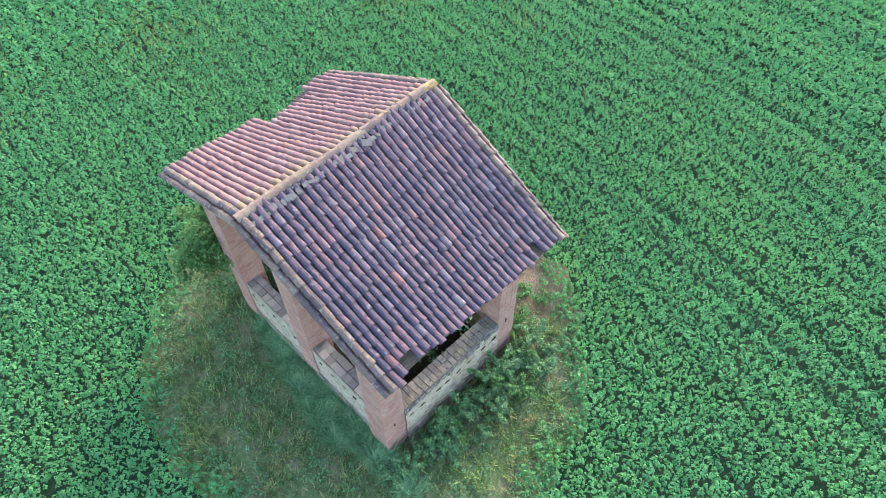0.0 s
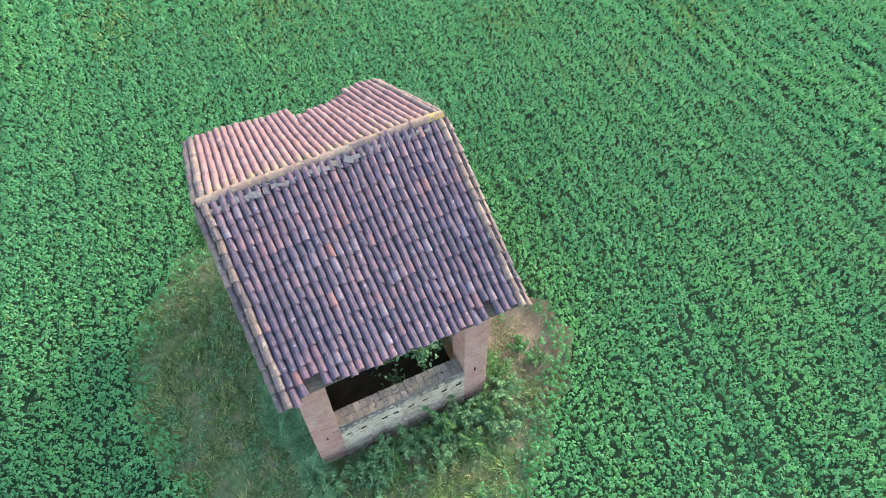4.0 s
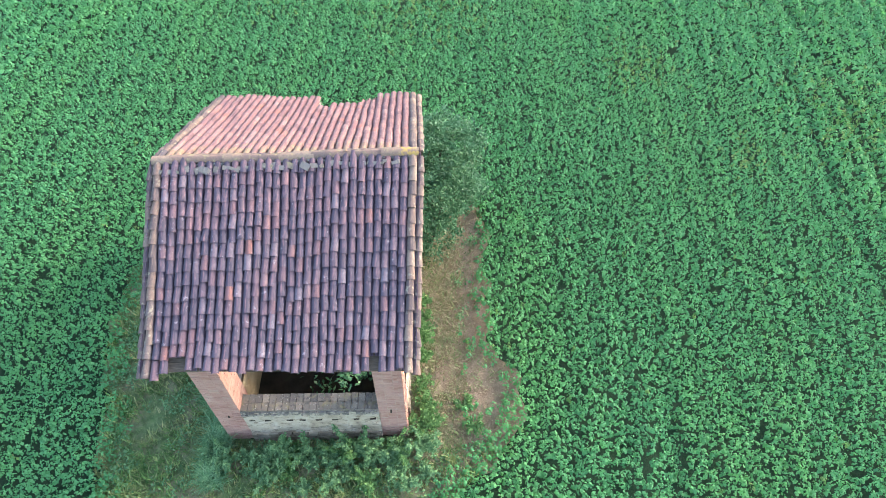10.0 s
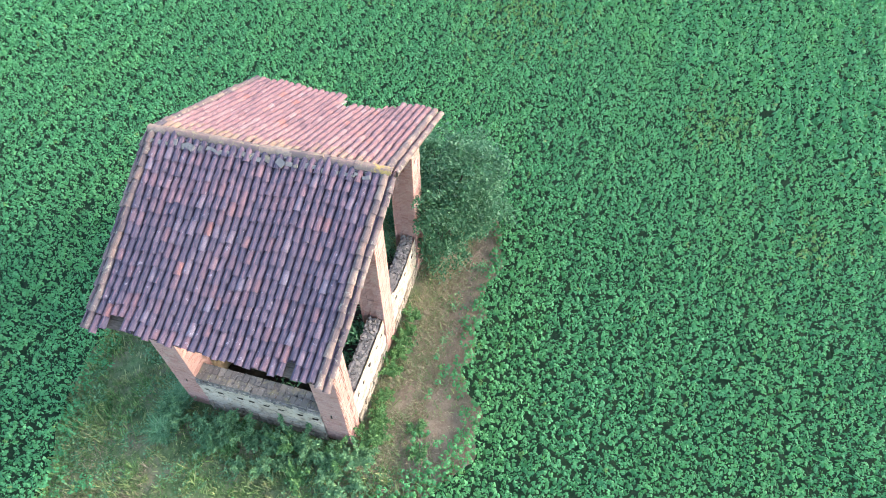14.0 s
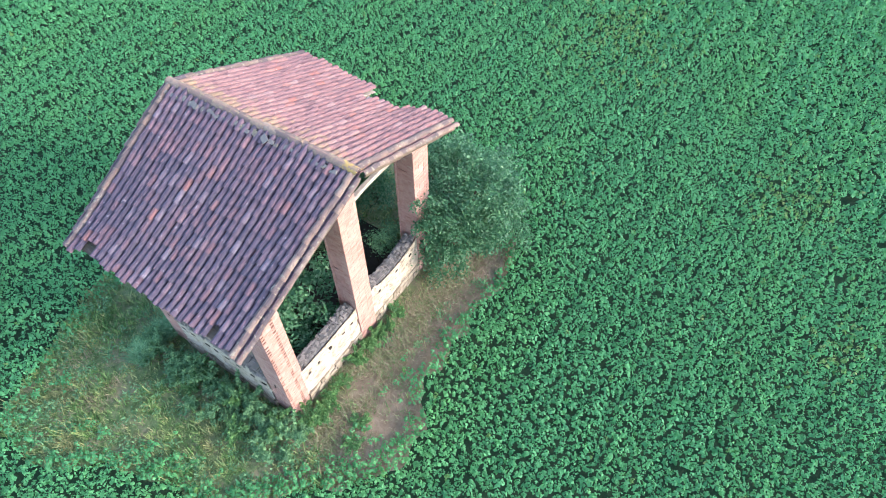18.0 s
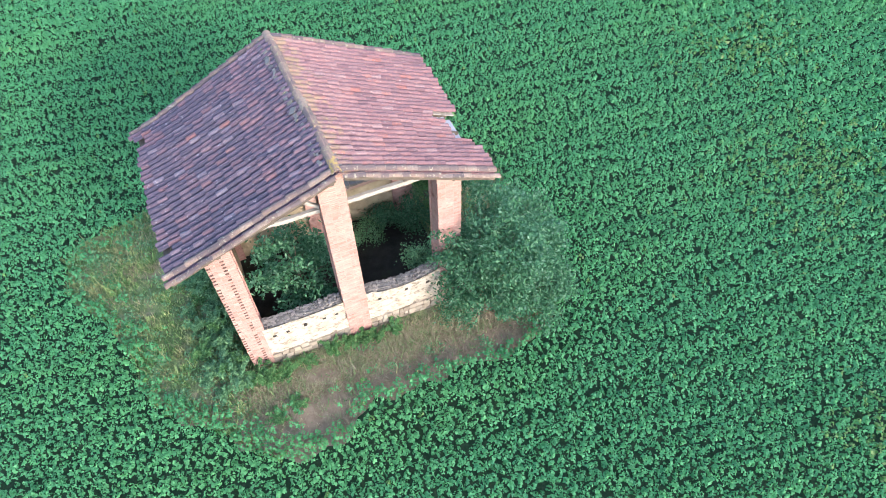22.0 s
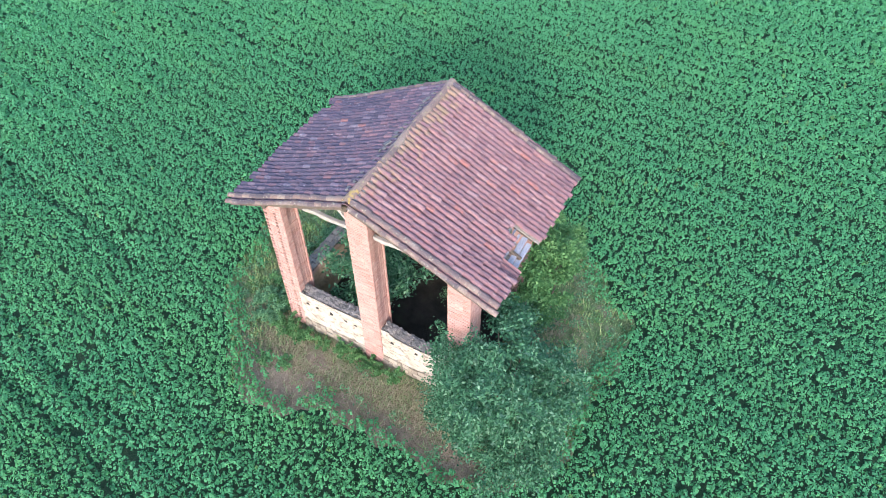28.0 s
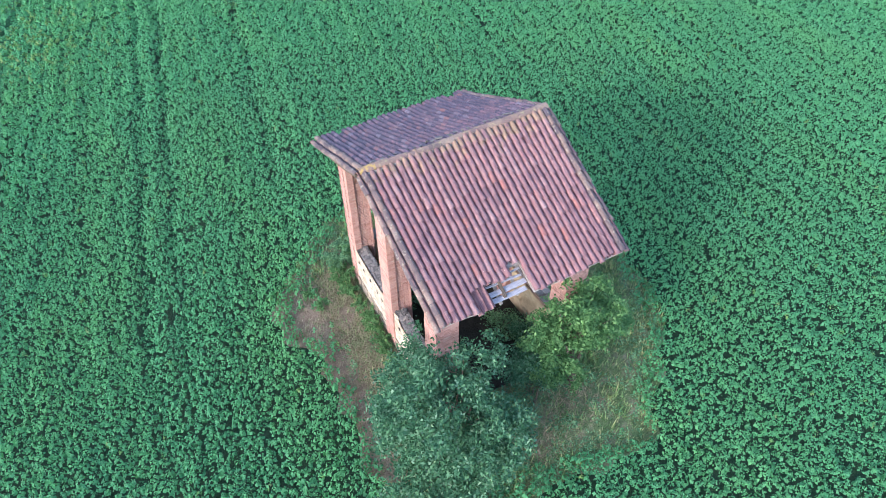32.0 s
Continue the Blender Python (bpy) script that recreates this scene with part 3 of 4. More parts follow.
x, y = scatter(17000, -7.2, 6, -8.9, 7.4)
tuft = np.repeat(np.arange(x.size), 10)
reach = rng.uniform(0.025, 0.10, x.size)[tuft]
lively = (rng.uniform(0.5, 1.2, x.size) + rng.uniform(0.5, 1.2, x.size) * (rng.uniform(0, 1, x.size) < 0.30))[tuft]
x, y = x[tuft] + rng.normal(0, 1, tuft.size) * reach, y[tuft] + rng.normal(0, 1, tuft.size) * reach
k = in_clearing(x, y, 0.45) & outside_house(x, y) & (rng.uniform(0, 1, x.size) > np.maximum(0.93 * east_strip(x, y), 0.55 * (y > 4.2))) & (wave(x * 1.3, y * 1.3) + 0.8 * wave(x * 4.1, y * 4.1) + 0.5 * wave(x * 9.1, y * 8.3) + rng.uniform(-0.5, 1.1, x.size) > 0.0)
x, y, lively = x[k], y[k], lively[k]
tagged(part("grass", blades("grass", x, y, (0.105 + 0.05 * wave(x * 2.2, y * 2.2)) * lively * 1.25, 0.033, 0.75, False), grass_leaf), "short green grass in the clearing round the shelter", "grass", kind="stuff")
x, y = scatter(110000, 2.4, 5.8, -5, 6.8)
k = in_clearing(x, y, -0.05) & outside_house(x, y) & (rng.uniform(0, 1, x.size) < east_strip(x, y) * np.clip((4.5 - x) / 0.9, 0.1, 1)) & (wave(x * 1.9, y * 1.9) > -0.45)
x2, y2 = scatter(3600, -2.6, -0.2, 4.4, 6.2)
k2 = np.hypot((x2 + 1.4) / 1.0, (y2 - 5.25) / 0.75) < 1
x3, y3 = scatter(1800, -0.6, 1.0, 5.3, 6.5)
x4, y4 = scatter(4000, -5.6, -1.5, -8.4, -5.2)
k4 = in_clearing(x4, y4, -0.2) & (wave(x4 * 1.5 + 1, y4 * 1.5) > -0.1)
xx, yy = np.concatenate([x[k], x2[k2], x3, x4[k4]]), np.concatenate([y[k], y2[k2], y3, y4[k4]])
i = np.repeat(rng.choice(xx.size, xx.size // 9, replace=False), 9)
tall = np.repeat(rng.uniform(0.5, 1.9, i.size // 9), 9)
xx, yy = xx[i] + rng.normal(0, 0.06, i.size), yy[i] + rng.normal(0, 0.06, i.size)
tagged(part("dry_grass", blades("dry_grass", xx, yy, 0.095 * tall, 0.020, 1.1, False), dry_leaf), "dry straw-coloured grass on bare earth", "grass", kind="stuff")
x, y = scatter(26000, -4.3, -2.62, -5.0, 2.6)
k = (x > -2.75 - 1.0 * np.clip(1.0 + 0.25 * wave(x * 2, y * 1.3) - np.abs(y + 1.5) / 4.2, 0.15, 1)) & (rng.uniform(0, 1, x.size) < 0.8)
tagged(part("tall_grass", blades("tall_grass", x[k], y[k], 0.46 + 0.16 * wave(x[k] * 3.1, y[k] * 3.1), 0.020, 0.8), blue_leaf), "tall blue-green grass leaning against the wall", "grass", kind="stuff")
# low broad-leaved growth among the grass
x, y = scatter(4200, -6.6, 5.7, -8.6, 7.2)
k = in_clearing(x, y, 0.2) & outside_house(x, y, 0.15) & (wave(x * 2.6 + 5, y * 2.6) + rng.uniform(-0.6, 0.6, x.size) + 0.45 * ~in_clearing(x, y, -0.7) - 0.85 * east_strip(x, y) > 0.25)
x, y = x[k], y[k]
i = np.repeat(np.arange(x.size), 15)
pts = np.stack([x[i] + rng.normal(0, 0.085, i.size), y[i] + rng.normal(0, 0.085, i.size), 0.08 + rng.exponential(0.08, i.size)], 1)
tagged(part("clover", quad_mesh("clover", leaves(rng, pts, 0.085, 0.05, 0.3)), weed_leaf), "low broad-leaved weeds scattered through the grass", "weeds", kind="stuff")


# ---- trees and bushes ----
def tube(bm, pts, radii, seg=7):
    rings = []
    for i, (p, r) in enumerate(zip(pts, radii)):
        d = (pts[min(i + 1, len(pts) - 1)] - pts[max(i - 1, 0)]).normalized()
        u = d.orthogonal().normalized()
        w = d.cross(u)
        rings.append([bm.verts.new(p + (u * math.cos(k * 2 * math.pi / seg) + w * math.sin(k * 2 * math.pi / seg)) * r) for k in range(seg)])
    for p, q in zip(rings, rings[1:]):
        for k in range(seg):
            bm.faces.new((p[k], p[(k + 1) % seg], q[(k + 1) % seg], q[k]))
    bm.faces.new(rings[0][::-1])
    bm.faces.new(rings[-1])


def tree(name, x, y, height, rx, ry, low, clumps, per, leaf, mat, label, category, seed, trunk=0.09, stems=1, blob=0.34, group="", lobed=9, keep_out=False):
    """A tree or bush: tapered stems with limbs, and a crown of many leaves in loose clumps."""
    rnd, g = random.Random(seed), np.random.default_rng(seed)
    thing = empty(name, x, y, 0, label, category, group)
    wood_bm = bmesh.new()
    centres = []
    for s in range(stems):
        a0 = rnd.uniform(0, 6.28)
        off = 0.0 if stems == 1 else 0.25
        p = Vector((off * math.cos(a0), off * math.sin(a0), -0.05))
        lean = Vector((math.cos(a0) * rx * 0.3, math.sin(a0) * ry * 0.3, 0)) if stems > 1 else Vector((rnd.uniform(-0.15, 0.15), rnd.uniform(-0.15, 0.15), 0))
        pts = [p + lean * t + Vector((rnd.uniform(-0.05, 0.05), rnd.uniform(-0.05, 0.05), height * 0.8 * t)) for t in (0, 0.15, 0.35, 0.55, 0.78, 1)]
        tube(wood_bm, pts, [trunk * k for k in (1.2, 1, 0.8, 0.6, 0.4, 0.15)])
    zc, zr = (height + low) / 2, (height - low) / 2
    lobes = []
    for i in range(lobed):
        a0, h0 = 2.4 * i + rnd.uniform(-0.4, 0.4), rnd.uniform(-0.75, 0.75)
        w0 = math.sqrt(1 - h0 * h0) * rnd.uniform(0.5, 0.78)
        lobes.append((Vector((math.cos(a0) * w0 * rx, math.sin(a0) * w0 * ry, zc + h0 * zr * 0.8)), rnd.uniform(0.34, 0.52)))
    lobes += [(Vector((0.1 * rx, -0.1 * ry, zc + 0.42 * zr)), 0.55), (Vector((-0.15 * rx, 0.2 * ry, zc + 0.2 * zr)), 0.5)]
    while len(centres) < clumps:
        v = Vector((rnd.gauss(0, 1), rnd.gauss(0, 1), rnd.gauss(0, 1))).normalized() * rnd.uniform(0.2, 1) ** 0.45
        at, size = rnd.choice(lobes)
        c = at + Vector((v.x * rx * size, v.y * ry * size, v.z * zr * size))
        if c.z > 0.12 and not (keep_out and abs(c.x + x) < 2.6 and abs(c.y + y) < 3.62):
            centres.append(c)
    for c in centres[::max(1, clumps // 16)]:
        root = Vector((0, 0, min(height * 0.7, max(0.1, c.z * rnd.uniform(0.3, 0.6)))))
        mid = (root + c) / 2 + Vector((rnd.uniform(-0.1, 0.1), rnd.uniform(-0.1, 0.1), 0.12))
        tube(wood_bm, [root, mid, c], [trunk * 0.45, trunk * 0.28, trunk * 0.08], 5)
    part("trunk", wood_bm, bark, thing)
    cc = np.array([tuple(c) for c in centres])
    pts = cc[np.repeat(np.arange(clumps), per)] + g.normal(0, blob * 0.55, (clumps * per, 3)) * np.array([1, 1, 0.75])
    pts[:, 2] = np.maximum(pts[:, 2], 0.05)
    if keep_out:
        pts = pts[~((np.abs(pts[:, 0] + x) < 2.6) & (np.abs(pts[:, 1] + y) < 3.63))]
    part("crown", quad_mesh("crown", leaves(g, pts, leaf, leaf * 0.55, 0.2, 0.3)), mat, thing)
    return thing


# ---- the brick shelter ----
WX, WY = 2.57, 3.60            # outer faces
PIL = 0.72                     # pillar side
WALL_TOP = 2.0
PITCH = math.atan(0.44)
RIDGE = 7.82                   # height of the tile bed at the ridge
SLOPE = 4.78                   # ridge to eave along the slope
shelter = empty("field_shelter", 0, 0, 0, "open brick shelter with low plastered walls and clay tile roof", "shelter")
rb = random.Random(11)


def ridge_off(u):
    """How far the ridge lies north of the middle; it runs a little askew."""
    return 0.10 + 0.11 * u


def bed(side, u, d):
    """A point of the tile bed: u across (-1 to 1), d metres down from the ridge; side -1 is the dark slope, 1 the pink one."""
    k = d / SLOPE
    x = u * (3.02 - 0.14 * k)
    sag = 0.05 * math.sin(3.0 * u + 1.0 + side) * k + 0.05 * math.sin(math.pi * min(k, 1)) * (1 - u * u) + 0.02 * math.sin(9 * u + 4 * k)
    if side > 0:
        sag += 0.10 * math.exp(-((u - 0.30) / 0.3) ** 2) * max(0, k - 0.55) * 2
    lift = (0.07 if side < 0 else 0.0) * max(0, k - 0.72) ** 2 / 0.08
    if side < 0:
        sag += 0.09 * max(0, u - 0.3) * k * k
    y = side * d * math.cos(PITCH) + ridge_off(u) * (1 - k) + (0.09 * k if side > 0 else 0.0)
    return Vector((x, y, RIDGE + 0.07 * (1 - k) - d * math.sin(PITCH) - sag + lift))


def bed_pose(side, u, d, yaw=0.0, raise_by=0.0):
    """A pose on the bed: y runs down the slope, z stands off it."""
    p, q = bed(side, u, d - 0.1), bed(side, u, d + 0.1)
    down = (q - p).normalized()
    acr = Vector((1, 0, 0)) if side < 0 else Vector((-1, 0, 0))
    z = (down.cross(acr) * -1).normalized()
    if z.z < 0:
        z = -z
    acr = down.cross(z).normalized()
    rot = Matrix((acr, down, z)).transposed().to_4x4()
    return Matrix.Translation((p + q) / 2 + z * raise_by) @ rot @ Matrix.Rotation(yaw, 4, "Z")


def half_tile(r0, r1, length, thick, seg=6, flip=False):
    """A barrel tile along y: radius r0 at the upper end, r1 at the lower."""
    bm = bmesh.new()
    s = -1 if flip else 1
    rows = []
    for y, r in ((-length / 2, r0), (length / 2, r1)):
        for rr in (r, r - thick):
            rows.append([bm.verts.new((math.cos(math.pi * i / seg) * rr, y, s * math.sin(math.pi * i / seg) * rr * 0.86)) for i in range(seg + 1)])
    a, b_, c_, d_ = rows
    for i in range(seg):
        bm.faces.new((a[i], a[i + 1], c_[i + 1], c_[i]))
        bm.faces.new((b_[i + 1], b_[i], d_[i], d_[i + 1]))
        bm.faces.new((c_[i], c_[i + 1], d_[i + 1], d_[i]))
        bm.faces.new((a[i + 1], a[i], b_[i], b_[i + 1]))
    bm.faces.new((a[0], c_[0], d_[0], b_[0]))
    bm.faces.new((c_[seg], a[seg], b_[seg], d_[seg]))
    bmesh.ops.recalc_face_normals(bm, faces=bm.faces)
    for f in bm.faces:
        f.smooth = True
    me = bpy.data.meshes.new("tile")
    bm.to_mesh(me)
    bm.free()
    me.set_sharp_from_angle(angle=radians(48))
    return me


def place_many(name, mesh, poses):
    """One mesh of many copies of a small mesh."""
    v = np.empty(len(mesh.vertices) * 3)
    mesh.vertices.foreach_get("co", v)
    v = v.reshape(-1, 3)
    allv, faces = [], []
    base = [list(p.vertices) for p in mesh.polygons]
    for i, m in enumerate(poses):
        a = np.array(m)
        allv.append(v @ a[:3, :3].T + a[:3, 3])
        faces += [[j + i * len(v) for j in f] for f in base]
    me = bpy.data.meshes.new(name)
    me.from_pydata(np.concatenate(allv).tolist(), [], faces)
    me.polygons.foreach_set("use_smooth", [True] * len(me.polygons))
    me.set_sharp_from_angle(angle=radians(48))
    return me


COLS, ROWS, STEP = 31, 15, 0.3165


def gone(side, col, row):
    """Tiles that have slipped off."""
    if side < 0:
        return (row >= 14 and 3 <= col <= 4) or (row == 14 and col == 26)
    x = 3.0 * (2 * (col + 0.5) / COLS - 1)
    return row >= (12 if 0.15 < x < 0.5 else 13) and 0.15 < x < 1.25


def slope(side, single, many):
    """One roof slope: laths, boards, channel tiles, and the cover tiles row by row."""
    thing = new("roof_slope")
    thing.empty_display_size = 0.2
    thing.parent = shelter
    thing["label"] = "dark weathered clay tile roof slope, its colour tinted for skylight" if side < 0 else "pink clay tile roof slope with a broken eave"
    shapes = [half_tile(0.074 + e, 0.092 + e, 0.42, 0.011) for e in (0.0, 0.004, -0.004)]
    for me in shapes:
        me.materials.append(single)
    edge_tile = half_tile(0.08, 0.099, 0.42, 0.017)
    phase = [rb.uniform(-0.055, 0.055) for _ in range(COLS)]
    edge_tile.materials.append(tile_verge)
    far = []
    for row in range(ROWS):
        for col in range(COLS):
            if gone(side, col, row):
                continue
            u = 2 * (col + 0.5) / COLS - 1
            slip = rb.gauss(0, 0.018) + phase[col] * (1 if 0 < row < ROWS - 1 else 0.25)
            if row == ROWS - 1:
                slip += 0.035 * math.sin(col * 1.9) + (0.12 if side < 0 and col < 2 else 0)
            sunk = 0.16 if side > 0 and row >= 13 and 1.2 < 3.0 * u < 1.8 else 0.0
            m = bed_pose(side, u + rb.gauss(0, 0.0025), (row + 0.55) * STEP + slip, rb.gauss(0, 0.035), 0.062 - sunk + rb.gauss(0, 0.005))
            m = m @ Matrix.Rotation(0.055 + rb.gauss(0, 0.012), 4, "X") @ Matrix.Rotation(rb.gauss(0, 0.04), 4, "Y")
            if row >= 5 or col in (0, COLS - 1):
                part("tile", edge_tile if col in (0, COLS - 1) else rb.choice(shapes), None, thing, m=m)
            else:
                far.append(m)
    up = part("upper_tiles", place_many("upper_tiles", shapes[0], far), many, thing)
    up.data.materials.clear()
    up.data.materials.append(many)
    up["kind"] = "stuff"
    channel = half_tile(0.085, 0.07, 0.40, 0.012, 5, True)
    poses = []
    for row in range(ROWS):
        for col in range(COLS + 1):
            if gone(side, min(col, COLS - 1), row) or gone(side, max(col - 1, 0), row):
                continue
            poses.append(bed_pose(side, 2 * col / COLS - 1, (row + 0.5) * STEP, 0, 0.052) @ Matrix.Rotation(-0.03, 4, "X"))
    ch = part("channel_tiles", place_many("channel_tiles", channel, poses), many, thing)
    ch["kind"] = "stuff"
    # boards under the tiles
    n = 22
    for j in range(n):
        d0, d1 = SLOPE * j / n, SLOPE * (j + 1) / n - 0.012
        spans = [(-0.985, 0.985)]
        if side > 0 and d0 > SLOPE * 0.78:
            spans = [(-0.985, 0.03), (0.61, 0.985)]
        for u0, u1 in spans:
            bm, prev = bmesh.new(), None
            for i in range(9):
                u = u0 + (u1 - u0) * i / 8
                t0, t1 = bed(side, u, d0), bed(side, u, d1)
                cur = [bm.verts.new(p - Vector((0, 0, dz))) for p, dz in ((t0, 0.045), (t1, 0.045), (t1, 0.075), (t0, 0.075))]
                if prev:
                    for a in range(4):
                        bm.faces.new((prev[a], prev[(a + 1) % 4], cur[(a + 1) % 4], cur[a]))
                else:
                    bm.faces.new(cur)
                prev = cur
            bm.faces.new(prev[::-1])
            bmesh.ops.recalc_face_normals(bm, faces=bm.faces)
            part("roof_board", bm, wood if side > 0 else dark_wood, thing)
    # rafters
    for u in (-0.86, -0.55, -0.28, 0.0, 0.28, 0.55, 0.86):
        p, q = bed(side, u, 0.1), bed(side, u, SLOPE - 0.25)
        beam("rafter", p - Vector((0, 0, 0.15)), q - Vector((0, 0, 0.15)), 0.09, 0.13, dark_wood, thing, rb)
    return thing


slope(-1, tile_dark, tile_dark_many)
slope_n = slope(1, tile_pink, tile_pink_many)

# broken eave: pale laths and a loose board over the gap
for i in range(3):
    x0 = 0.35 + i * 0.55
    p, q = bed(1, x0 / 2.95, 3.5), bed(1, (x0 + 0.04) / 2.95, 4.48 + 0.05 * math.sin(i * 2.3))
    beam("lath", p - Vector((0, 0, 0.22)), q - Vector((0, 0, 0.40)), 0.10, 0.03, wood, slope_n, rb, "pale weathered lath", 0.004)
for d, a, b2, w, tilt in ((3.66, 0.12, 1.30, 0.05, 0.05), (3.80, 0.20, 1.36, 0.06, -0.06), (3.97, 0.10, 1.20, 0.055, 0.07), (4.14, 0.14, 1.38, 0.07, -0.03), (4.31, 0.08, 1.42, 0.17, 0.03), (4.49, 0.16, 1.36, 0.16, 0.0)):
    low = 0.06 + 0.17 * (d - 3.66)
    beam("plank", bed(1, a / 2.93, d) - Vector((0, 0, low)), bed(1, b2 / 2.93, d + tilt) - Vector((0, 0, low + 0.02)), w, 0.025, silver_wood, slope_n, rb, "silver-grey bare plank", 0.004)
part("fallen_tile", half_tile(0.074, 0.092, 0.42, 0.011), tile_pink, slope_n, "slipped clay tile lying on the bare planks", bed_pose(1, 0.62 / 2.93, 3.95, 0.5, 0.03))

# ridge
ridge_tile = half_tile(0.118, 0.126, 0.47, 0.018, 8)
ridge_tile.materials.append(tile_old)
ridge_end = half_tile(0.118, 0.126, 0.47, 0.018, 8)
ridge_end.materials.append(tile_yellow)
n = 15
for i in range(n):
    x = -3.02 + 6.04 * (i + 0.5) / n
    z = RIDGE + 0.125 - 0.03 * math.sin(math.pi * (i + 0.5) / n) + rb.gauss(0, 0.006)
    m = Matrix.Translation((x, ridge_off(x / 3.02) + 0.02 * math.sin(i * 0.8), z)) @ Matrix.Rotation(radians(92) + rb.gauss(0, 0.025), 4, "Z") @ Matrix.Rotation(rb.gauss(0, 0.02), 4, "X")
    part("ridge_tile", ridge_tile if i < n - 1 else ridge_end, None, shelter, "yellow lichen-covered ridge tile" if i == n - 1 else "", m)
bm = bmesh.new()
for side in (-1, 1):
    for i in range(62):
        x = -3.0 + 6.0 * (i + 0.5) / 62 + rb.uniform(-0.02, 0.02)
        w = rb.uniform(0.04, 0.06)
        m = Matrix.Translation((x, ridge_off(x / 3.02) + side * rb.uniform(0.115, 0.135), RIDGE + 0.035 + rb.uniform(-0.015, 0.015))) @ Matrix.Rotation(rb.uniform(-0.2, 0.2), 4, "Z")
        box(bm, (-w, -0.035, -0.05), (w, 0.035, 0.05), m, 0.01, rb)
part("ridge_mortar", bm, rubble, shelter)["kind"] = "stuff"

# broken slabs and tile shards bedded along the dark side of the ridge
for i in range(30):
    x = -2.9 + 5.6 * ((i + rb.random()) / 30) ** 1.25
    bm = bmesh.new()
    l, w = rb.uniform(0.04, 0.12), rb.uniform(0.03, 0.08)
    box(bm, (-l, -w, -0.016), (l, w, 0.016), None, 0.014, rb)
    part("slab", bm, rubble if i % 3 else stone, shelter, "broken grey slab by the ridge",
         Matrix.Translation((x, ridge_off(x / 3.02) - 0.24 - rb.uniform(0, 0.09), RIDGE + 0.05 + rb.uniform(0, 0.03))) @ Matrix.Rotation(0.42, 4, "X") @ Matrix.Rotation(rb.uniform(-0.5, 0.5), 4, "Z"))

# verges: a second row of tiles hanging over each gable edge
verge_tile = half_tile(0.07, 0.095, 0.40, 0.017)
verge_tile.materials.append(tile_verge)
for side in (-1, 1):
    for u in (-1, 1):
        for row in range(15):
            m = bed_pose(side, u * 1.026, (row + 0.75) * STEP + rb.gauss(0, 0.03), rb.gauss(0, 0.05), -0.03 + rb.gauss(0, 0.01)) @ Matrix.Rotation(0.05, 4, "X")
            part("verge_tile", verge_tile, None, shelter, m=m)

# pale boards closing the gable edges under the tiles
for side in (-1, 1):
    for u in (-1.03, 1.03):
        p, q = bed(side, u, 0.12), bed(side, u * 0.995, SLOPE - 0.05)
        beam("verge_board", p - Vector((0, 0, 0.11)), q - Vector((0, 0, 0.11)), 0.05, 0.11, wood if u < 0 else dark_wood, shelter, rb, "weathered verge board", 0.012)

# frame timbers
for side in (-1, 1):
    for x in (-2.62, 2.62):
        p, q = bed(side, x / 2.95, 0.15), bed(side, x / 2.9, SLOPE - 0.1)
        beam("verge_rafter", p - Vector((0, 0, 0.16)), q - Vector((0, 0, 0.16)), 0.10, 0.15, wood, shelter, rb, "pale grey weathered rafter", 0.015)
    for d in (1.9, 3.45):
        p, q = bed(side, -0.98, d), bed(side, 0.98, d)
        beam("purlin", p - Vector((0, 0, 0.29)), q - Vector((0, 0, 0.29)), 0.16, 0.16, dark_wood, shelter, rb)
beam("ridge_beam", (-2.95, 0, RIDGE - 0.26), (2.95, 0, RIDGE - 0.28), 0.18, 0.2, dark_wood, shelter, rb)
for x in (-2.25, 2.25):
    for y0, y1 in ((-3.0, -0.28), (0.36, 3.05)):
        beam("tie_beam", (x, y0, 6.02), (x, y1, 6.02), 0.13, 0.14, wood, shelter, rb, "pale grey weathered tie beam", 0.015)
    beam("strut", (x, -0.3, 6.1), (x, -1.15, 6.95), 0.09, 0.1, wood, shelter, rb, "pale grey weathered strut")


brick_shapes = {}
for ln in (0.12, 0.24):
    for v in range(4):
        bm = bmesh.new()
        box(bm, (-ln / 2 + 0.005, -0.027, 0.005), (ln / 2 - 0.005, 0.027, 0.063), None, 0.004, random.Random(v + int(ln * 1000)))
        me = bpy.data.meshes.new("brick")
        bm.to_mesh(me)
        bm.free()
        me.materials.append(loose_brick)
        brick_shapes[round(ln * 100), v] = me


